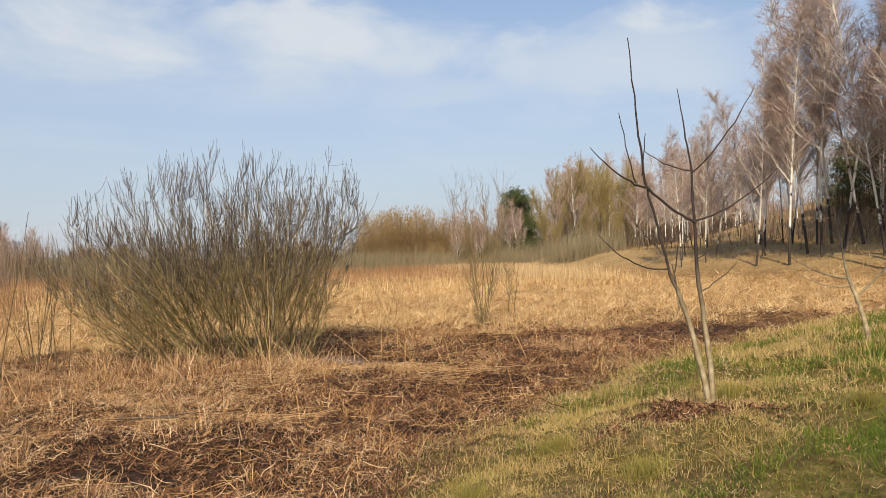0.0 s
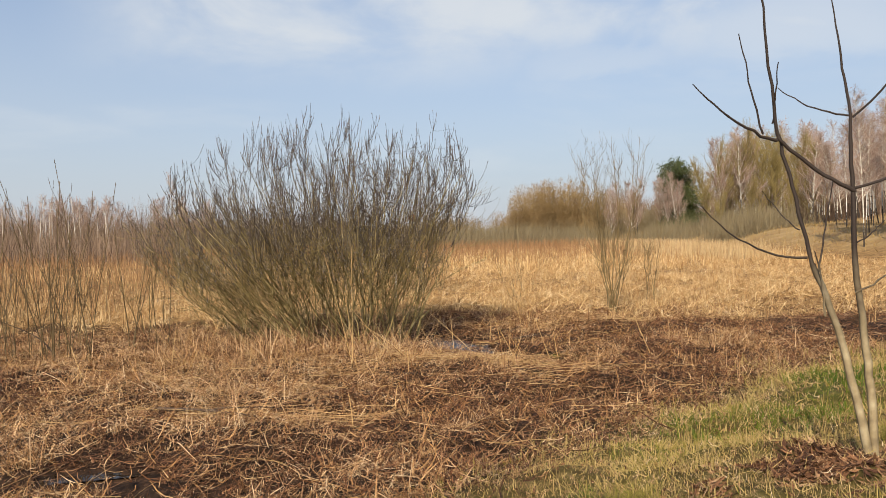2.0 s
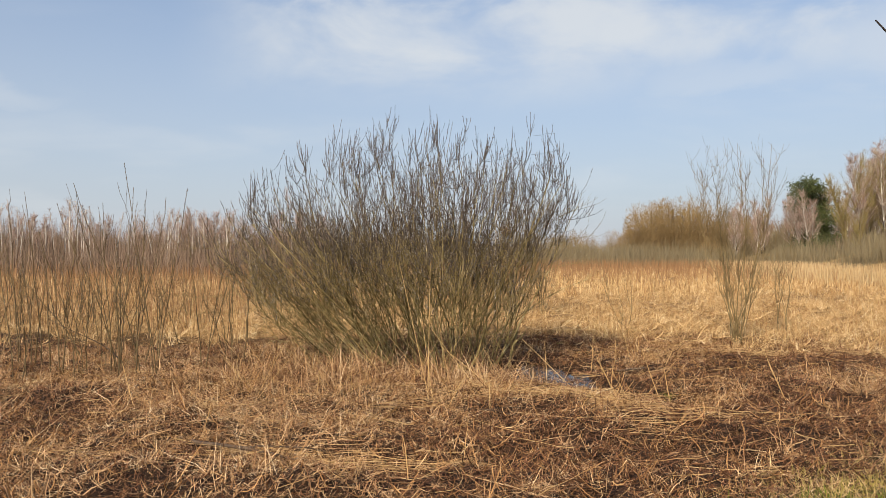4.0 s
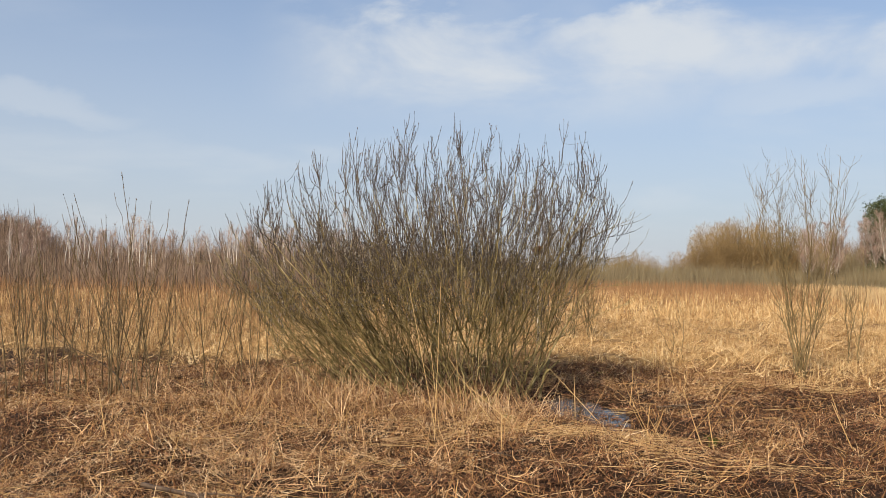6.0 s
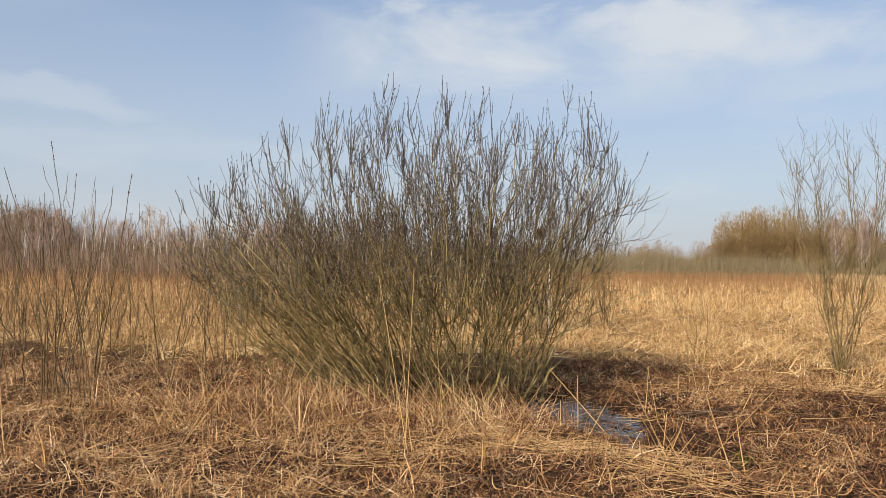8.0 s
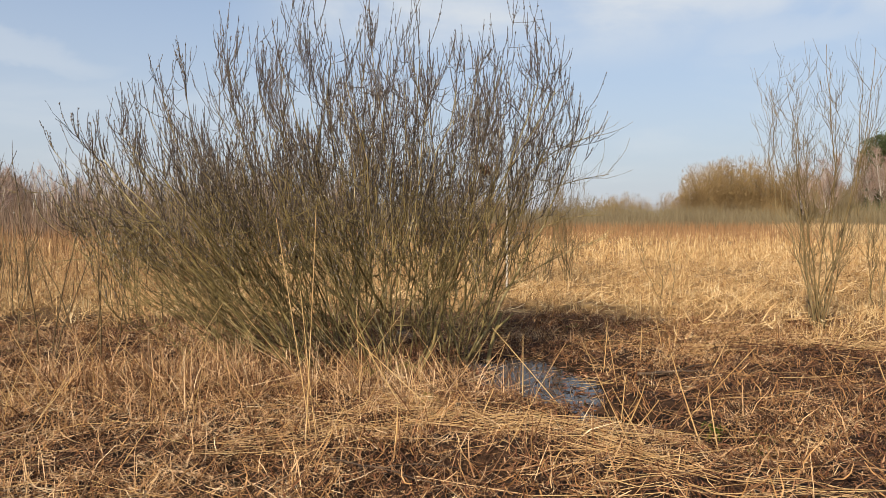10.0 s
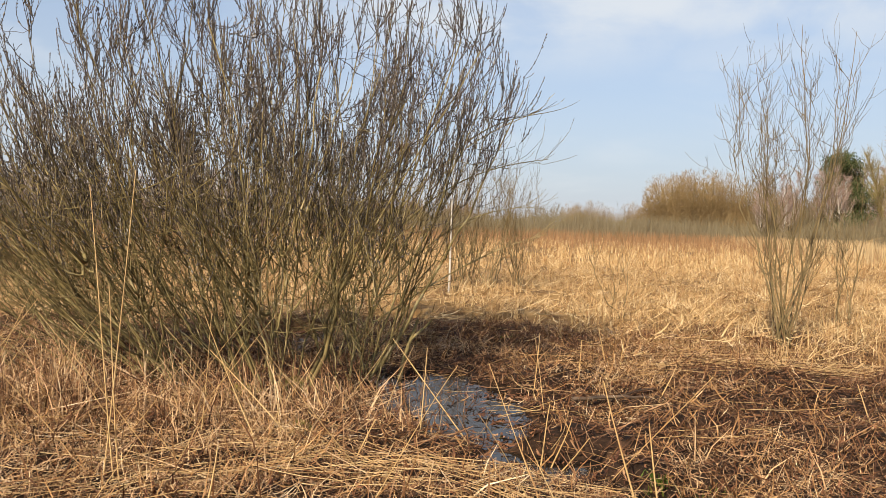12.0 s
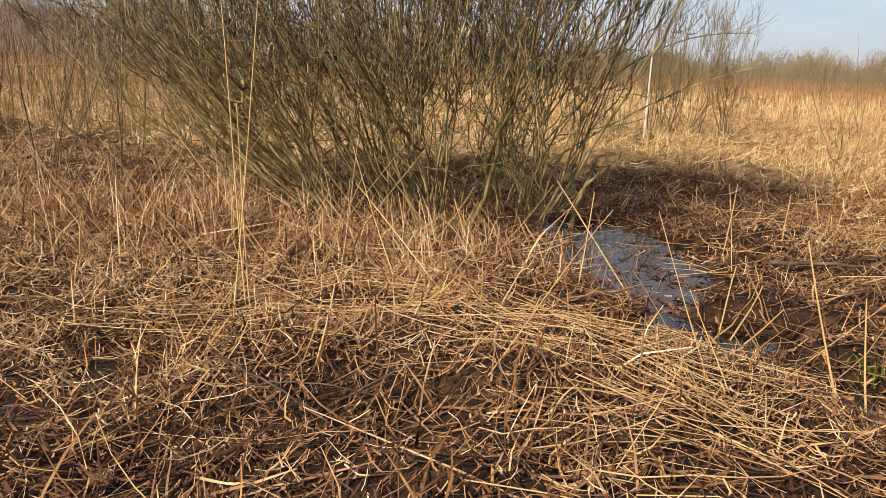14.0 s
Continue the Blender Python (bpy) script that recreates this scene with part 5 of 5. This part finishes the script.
def tree_meshes(tall, r, limbs, limb_len, lift, twig_n, twig_len, droop, twig_w, clear=0.3, bend=0.6, fine=False):
    """Trunk, limbs and twigs of a bare tree: (trunk V F), (limb V F), (twig V F)."""
    b = rng.normal(0, bend, 2)
    tip = np.array([[b[0], b[1], tall]])
    P = bezier([(0, 0, -0.3)], [(b[0] * 0.1, b[1] * 0.1, tall * 0.35)], [(b[0] * 0.5 + rng.normal(0, 0.2), b[1] * 0.5, tall * 0.7)], tip, 16)
    trunk = tubes(P, taper(1, 16, r, 0.02, 0.85), 7)
    m = limbs
    s = clear + (0.98 - clear) * rng.random(m) ** 0.85
    p0, t = along(np.repeat(P, m, 0), s)
    a = rng.uniform(0, 6.3, m)
    reach = limb_len * (1.05 - 0.75 * (s - clear) / (1 - clear)) * rng.uniform(0.6, 1.2, m)
    out = np.stack([np.cos(a), np.sin(a), lift * rng.uniform(0.6, 1.5, m)], -1)
    out = unit(out)
    p3 = p0 + out * reach[:, None] + np.array([0, 0, 1.0]) * (reach * (0.25 - 0.45 * droop))[:, None]
    L = bezier(p0, p0 + out * reach[:, None] * 0.35, p0 + out * reach[:, None] * 0.75 + np.array([0, 0, 0.12]) * reach[:, None], p3, 7)
    L[:, 1:] += rng.normal(0, 0.03, (m, 6, 3)) * reach[:, None, None]
    limbs_ = tubes(L, taper(m, 7, 0.010 + 0.012 * reach, 0.006), 3)
    par = rng.choice(m, m * twig_n, p=reach / reach.sum())
    q = rng.uniform(0.12, 1.0, len(par))
    q0, qt = along(L[par], q)
    n = len(par)
    ln = rng.uniform(0.5, 1.2, n) * twig_len * (0.45 + 0.55 * reach / reach.max())[par]
    d = unit(qt * 0.8 + rng.normal(0, 0.55, (n, 3)) + np.array([0, 0, 0.3 * (1 - droop)]))
    q1 = q0 + d * ln[:, None] * 0.5
    q2 = q1 + (d * 0.5 + np.array([0, 0, 0.3 - 1.0 * droop])) * ln[:, None] * 0.5
    if fine:
        tw = strips(np.stack([q0, q1, q2], 1), np.stack([np.full(n, twig_w), np.full(n, twig_w * 0.8), np.full(n, twig_w * 0.4)], 1))
    else:
        tw = strips(np.stack([q0, q2], 1), np.stack([np.full(n, twig_w), np.full(n, twig_w * 0.5)], 1))
    return trunk, limbs_, tw


def bare_tree(name, label, category, bark, limb_mat, twig_mat, **kw):
    """One bare tree at the origin, to be copied."""
    tr, lm, tw = tree_meshes(**kw)
    ob = thing(name, label, category)
    part("trunk", make_mesh("trunk", *tr, bark, True), ob)
    part("limb_spray", make_mesh("limb_spray", *lm, limb_mat), ob, kind="stuff")
    part("crown", make_mesh("crown", *tw, twig_mat), ob, kind="stuff")
    return ob


def plant(protos, spots, group, tilt=1.8):
    """Copies of prototypes at (x, y, scale); the prototypes themselves take the first spots."""
    for i, (x, y, sc) in enumerate(spots):
        p = protos[i % len(protos)]
        m = pose(x, y, float(height(x, y)) - 0.1, rng.normal(0, tilt), rng.normal(-0.6 * tilt, tilt), rng.uniform(0, 360))
        if i < len(protos):
            p.matrix_basis = m
            ob = p
        else:
            ob = copy_thing(p, m)
        ob.scale = (sc * rng.uniform(0.9, 1.1),) * 2 + (sc,)
        ob["group"] = group


def birch_protos(n, **kw):
    return [bare_tree("birch", "bare white-barked birch with fine purplish-brown twigs", "tree", M_BIRCH, M_BIRCH_LIMB, M_BIRCH_CROWN, **kw) for _ in range(n)]


def dome_tree(name, label, bark, twig_mat, tall, wide, count, twig_len, twig_w, upright_=0.5, low=0.15, trunks=3):
    """A broad bare crown: several leaning trunks and a dome filled with twigs that run outwards and up."""
    ob = thing(name, label, "tree")
    m = trunks
    a = rng.uniform(0, 6.3, m)
    tip = np.stack([np.cos(a) * wide * 0.45, np.sin(a) * wide * 0.45, np.full(m, tall * 0.72)], -1)
    P = bezier(np.stack([np.cos(a) * 0.3, np.sin(a) * 0.3, np.full(m, -0.3)], -1), tip * np.array([0.3, 0.3, 0.35]), tip * np.array([0.7, 0.7, 0.7]), tip, 8)
    for i in range(m):
        part("trunk", make_mesh("trunk", *tubes(P[i:i + 1], taper(1, 8, 0.13, 0.04), 5), bark, True), ob)
    d = unit(rng.normal(size=(count, 3)) * np.array([1, 1, 0.8]) + np.array([0, 0, 0.25]))
    d[:, 2] = np.abs(d[:, 2])
    rad = rng.random(count) ** 0.5
    lump = 0.82 + 0.18 * np.sin(3 * np.arctan2(d[:, 1], d[:, 0]) + rng.uniform(0, 6)) * np.sin(5 * d[:, 2] + 1)
    c = np.array([0, 0, tall * low])
    p = c + d * (rad * lump)[:, None] * np.array([wide, wide, tall * (1 - low) - twig_len * 0.4])
    way = unit(d * (1 - upright_) + np.array([0, 0, upright_]) + rng.normal(0, 0.28, (count, 3)))
    ln = (rng.uniform(0.5, 1.2, count) * twig_len)[:, None]
    Q = np.stack([p - way * ln * 0.5, p + way * ln * 0.5], 1)
    V, F = strips(Q, np.stack([np.full(count, twig_w), np.full(count, twig_w * 0.4)], 1))
    part("crown", make_mesh("crown", V, F, twig_mat), ob, kind="stuff")
    return ob


# hillside birch wood: a front edge and ranks behind
near_birch = birch_protos(5, tall=20, r=0.105, limbs=110, limb_len=3.6, lift=1.1, twig_n=40, twig_len=1.5, droop=0.5, twig_w=0.007, clear=0.3, bend=1.8, fine=True)
spots = []
for yy in np.arange(-8, 46, 1.5):
    spots.append((30.5 + 0.3 * yy + 0.004 * yy * yy + rng.normal(0, 2.0), yy + rng.normal(0, 0.8), rng.uniform(0.7, 1.0) * (1.0 - 0.5 * step(10, 36, yy))))
for yy in np.arange(-10, 36, 2.4):
    spots.append((36 + 0.3 * yy + rng.normal(0, 1.8), yy + rng.normal(0, 1.2), rng.uniform(0.85, 1.1) * (1.0 - 0.5 * step(8, 34, yy))))
plant(near_birch, spots, "birches on the hillside", 3.5)
far_birch = birch_protos(4, tall=19, r=0.12, limbs=70, limb_len=3.8, lift=0.9, twig_n=30, twig_len=1.6, droop=0.4, twig_w=0.014, clear=0.2, bend=1.0)
spots = []
for off in (43, 50, 58, 67):
    for yy in np.arange(-12, 42 - (off - 43), 4.2):
        spots.append((off + 0.3 * yy + rng.normal(0, 2.0), yy + rng.normal(0, 1.6), rng.uniform(0.85, 1.1) * (1.0 - 0.5 * step(4, 34, yy))))
for i in range(62):
    az_ = radians(rng.uniform(36, 50))
    di_ = rng.uniform(118, 150) if az_ < radians(41.5) else rng.uniform(85, 150)
    spots.append((-3 + math.sin(az_) * di_, -14 + math.cos(az_) * di_, rng.uniform(0.6, 0.85) * di_ / 125))
plant(far_birch, spots, "birches on the hillside")


# pines
def pine_proto(tall, low, wide=0.27):
    ob = thing("pine", "dark green pine with a reddish trunk", "tree")
    P = bezier([(0, 0, -0.3)], [(0.1, 0, tall * 0.35)], [(-0.1, 0.1, tall * 0.7)], [(0.1, 0, tall)], 12)
    part("trunk", make_mesh("trunk", *tubes(P, taper(1, 12, 0.2, 0.04), 7), M_PINE_BARK, True), ob)
    m = 58
    s = low + (0.99 - low) * rng.random(m)
    p0, _ = along(np.repeat(P, m, 0), s)
    a = rng.uniform(0, 6.3, m)
    reach = tall * wide * np.sqrt(np.clip((1.02 - s) / (1 - low) * 1.6, 0.06, 1)) * rng.uniform(0.4, 1.25, m)
    e = p0 + np.stack([np.cos(a) * reach, np.sin(a) * reach, reach * 0.25], -1)
    L = bezier(p0, p0 * 0.65 + e * 0.35, p0 * 0.3 + e * 0.7, e, 5)
    part("limb_spray", make_mesh("limb_spray", *tubes(L, taper(m, 5, 0.05, 0.012), 3), M_PINE_BARK), ob, kind="stuff")
    par = np.repeat(np.arange(m), 170)
    q, _ = along(L[par], rng.uniform(0.35, 1.0, len(par)))
    n = len(par)
    q = q + rng.normal(0, 0.4, (n, 3))
    d = unit(rng.normal(size=(n, 3)) + np.array([0, 0, 0.5])) * rng.uniform(0.12, 0.35, n)[:, None]
    part("crown", make_mesh("crown", *strips(np.stack([q, q + d], 1), np.full((n, 2), 0.045)), M_PINE_NEEDLE), ob, kind="stuff")
    return ob


pines = [pine_proto(11, 0.04, 0.40), pine_proto(15, 0.25)]
plant(pines, [(60.3, 86.5, 0.95), (54, 14, 0.75), (62, 88.5, 0.8), (52, 20, 0.6), (57, 24, 0.7), (58, 8, 0.75), (60, 30, 0.6), (62, 16, 0.8)] + [(rng.uniform(50, 66) + 0.3 * q, q + rng.normal(0, 1), rng.uniform(0.5, 0.8) * (1.0 - 0.4 * step(4, 34, q))) for q in np.arange(-10, 38, 4.0)], "pines on the hillside")

# golden-green tall willows at the field's north-east corner
olive = [bare_tree("tall_willow", "tall bare willow with upright olive-yellow twigs", "tree", M_THIN, M_OLIVE_FAR, M_OLIVE_FAR,
                   tall=11.8, r=0.13, limbs=100, limb_len=4.4, lift=1.5, twig_n=30, twig_len=1.3, droop=0.05, twig_w=0.009, clear=0.16, bend=1.6) for _ in range(3)]
plant(olive, [(56.6, 70.9, 0.95), (59.9, 71.3, 1.05), (62.3, 70.8, 1.00), (64.5, 70.3, 1.00), (66.8, 69.7, 0.95), (55.2, 71.0, 0.75), (64.2, 75.6, 1.00), (67.5, 75.6, 1.00), (61.0, 75.4, 0.90), (67.6, 67.8, 0.80), (57.8, 66.7, 0.50), (60.3, 63.4, 0.45), (53.6, 67.2, 0.40), (71.7, 69.5, 0.90)], "tall willows at the field corner")

# grove of golden-brown willows beyond the field
golden = [dome_tree("golden_willow", "broad bare willow with golden-brown twigs", M_THIN, M_WILLOW_FAR, 12.6, 5.8, 12000, 0.55, 0.024, 0.1, 0.10) for _ in range(3)]
plant(golden, [(49.5, 124, 0.95), (52.5, 126, 1.12), (56.5, 126.5, 1.22), (60.5, 126.5, 1.22), (64.5, 126, 1.12), (67.5, 124, 0.95), (54.5, 131, 1.15), (59.0, 132, 1.2), (63.0, 131, 1.12),
               (45.8, 127, 0.62), (61.0, 119, 0.5), (34.5, 126, 0.58), (38.0, 127, 0.62), (41.0, 127, 0.52)], "golden willow grove")
grey = birch_protos(3, tall=9.5, r=0.09, limbs=60, limb_len=2.6, lift=1.3, twig_n=26, twig_len=1.2, droop=0.1, twig_w=0.012, clear=0.2, bend=0.6)
plant(grey, [(52.0 + 1.35 * q + rng.normal(0, 0.5), 92.5 - 0.35 * q + rng.normal(0, 1.5), rng.uniform(0.75, 1.0)) for q in range(12)] + [(57.3, 84.0, 0.82), (58.4, 83.6, 0.9), (59.2, 84.5, 0.75), (66.0, 86.0, 1.0), (67.5, 84.0, 1.05)]
      + [(57.0 + 1.1 * q, 71.5 + rng.normal(0, 1.0), rng.uniform(0.95, 1.2)) for q in range(4)] + [(66.0 + 2.2 * q, 66.0 - 1.5 * q + rng.normal(0, 1.0), rng.uniform(1.0, 1.25)) for q in range(4)], "birches at the field corner", 3.0)
scrub_trees = [dome_tree("scrub_tree", "low bare scrub tree with brown twigs", M_THIN, M_SCRUB, 7.0, 4.2, 4200, 0.7, 0.022, 0.25, 0.05, 2) for _ in range(2)]
plant(scrub_trees, [(30, 138, 1.0), (34, 140, 1.1), (37.5, 138, 0.9), (26, 142, 0.85), (40, 142, 1.0), (21, 146, 0.8), (15, 150, 0.9), (8, 150, 0.9), (67, 118, 0.9), (71, 112, 1.0), (66, 106, 0.7), (1, 150, 1.0), (-6, 148, 1.0), (-14, 146, 1.0)], "scrub trees beyond the field")

# scrub belts
def scrub(n, box, keep, h, w, material, label):
    x, y = scatter(n, *box, keep)
    clump = 0.55 + 0.75 * vnoise(x, y, 5, 140, 2)
    V, F = upright(x, y, rng.uniform(h[0], h[1], n) * clump, rng.uniform(w[0], w[1], n), np.abs(rng.normal(0.3, 0.3, n)), 2, 0.4)
    stuff("willow_scrub", make_mesh("willow_scrub", V, F, material), label, "scrub")


scrub(42000, (-30, 75, 88, 122), lambda x, y: step(24, 18, hill_side(x, y) - 4) * (0.4 + 0.6 * step(92, 98, y)), (1.7, 4.2), (0.01, 0.026), M_SCRUB, "belt of grey-olive willow scrub beyond the reeds")
scrub(34000, (-85, -8, 45, 95), lambda x, y: step(-4, -14, x + 0.10 * (y - 45)), (1.4, 3.6), (0.014, 0.032), M_SCRUB_BROWN, "belt of dark brown willow scrub")

scrub(9000, (34, 100, -25, 70), lambda x, y: step(36, 42, hill_side(x, y)) * np.clip(50 / np.hypot(x, y), 0.3, 1) * step(75, 40, y + 0.3 * x), (1.2, 5.0), (0.010, 0.03), M_SCRUB_BROWN, "brown undergrowth of saplings in the hillside wood")

scrub(9000, (44, 76, 52, 92), lambda x, y: step(20, 26, hill_side(x, y)) * step(46, 38, hill_side(x, y)) * step(0.45, 0.6, vnoise(x, y, 5, 150, 2)), (1.0, 3.4), (0.010, 0.026), M_SCRUB, "rounded brown thickets at the foot of the willows")
scrub(16000, (-110, -6, 94, 106), lambda x, y: 0.4 + 0.6 * vnoise(x, y, 6, 151, 2), (4.0, 8.0), (0.012, 0.030), M_SCRUB_BROWN, "dense brown thicket behind the western birches")

# western birch wood
west = [bare_tree("birch", "slim white-stemmed birch in a distant wood", "tree", M_BIRCH_LIMB, M_BIRCH_LIMB, M_BIRCH_CROWN,
                  tall=8.4, r=0.10, limbs=46, limb_len=2.6, lift=1.2, twig_n=24, twig_len=1.4, droop=0.2, twig_w=0.016, clear=0.15, bend=0.4) for _ in range(4)]
spots = []
for i in range(84):
    u_ = rng.uniform(-95, -8)
    spots.append((u_, 105 + 0.25 * (u_ + 50) + rng.normal(0, 7), rng.uniform(0.6, 1.0)))
plant(west, spots, "western birch wood")
slim = [bare_tree("birch", "slim white-stemmed birch in a distant wood", "tree", M_BIRCH_STEM, M_BIRCH_LIMB, M_BIRCH_CROWN, tall=8.2, r=0.085, limbs=24, limb_len=1.1, lift=1.5, twig_n=9, twig_len=0.9, droop=0.2, twig_w=0.009, clear=0.45, bend=0.5) for _ in range(3)]
spots = [(-11, 88, 1.3)]
for q in range(46):
    az_ = radians(rng.uniform(-25, -10.5) if q < 38 else rng.uniform(-33, -25))
    di_ = rng.uniform(80, 96)
    spots.append((-1 + math.sin(az_) * di_, -11 + math.cos(az_) * di_, rng.uniform(0.6, 0.92)))
plant(slim, spots, "western birch wood", 2.0)
dark = [dome_tree("alder", "dark bare alder in a distant wood", M_PINE_BARK, M_SCRUB_BROWN, 12, 5.5, 2000, 2.4, 0.03, 0.55, 0.05, 1) for _ in range(3)]
plant(dark, [(rng.uniform(-150, -66), 124 + rng.normal(0, 9), rng.uniform(0.75, 1.15)) for _ in range(85)] + [(-70 + rng.normal(0, 3), 112 + rng.normal(0, 3), 1.1) for _ in range(5)] + [(rng.uniform(-75, 20), 160 + rng.normal(0, 8), rng.uniform(0.5, 0.75)) for _ in range(60)]
      + [(rng.uniform(72, 150), 158 + rng.normal(0, 8), rng.uniform(0.8, 1.1)) for _ in range(30)]
      + [(-3 + math.sin(q) * 150, -14 + math.cos(q) * 150 + rng.normal(0, 6), rng.uniform(0.7, 1.0)) for q in np.radians(np.arange(36, 54, 0.45))], "distant alders")
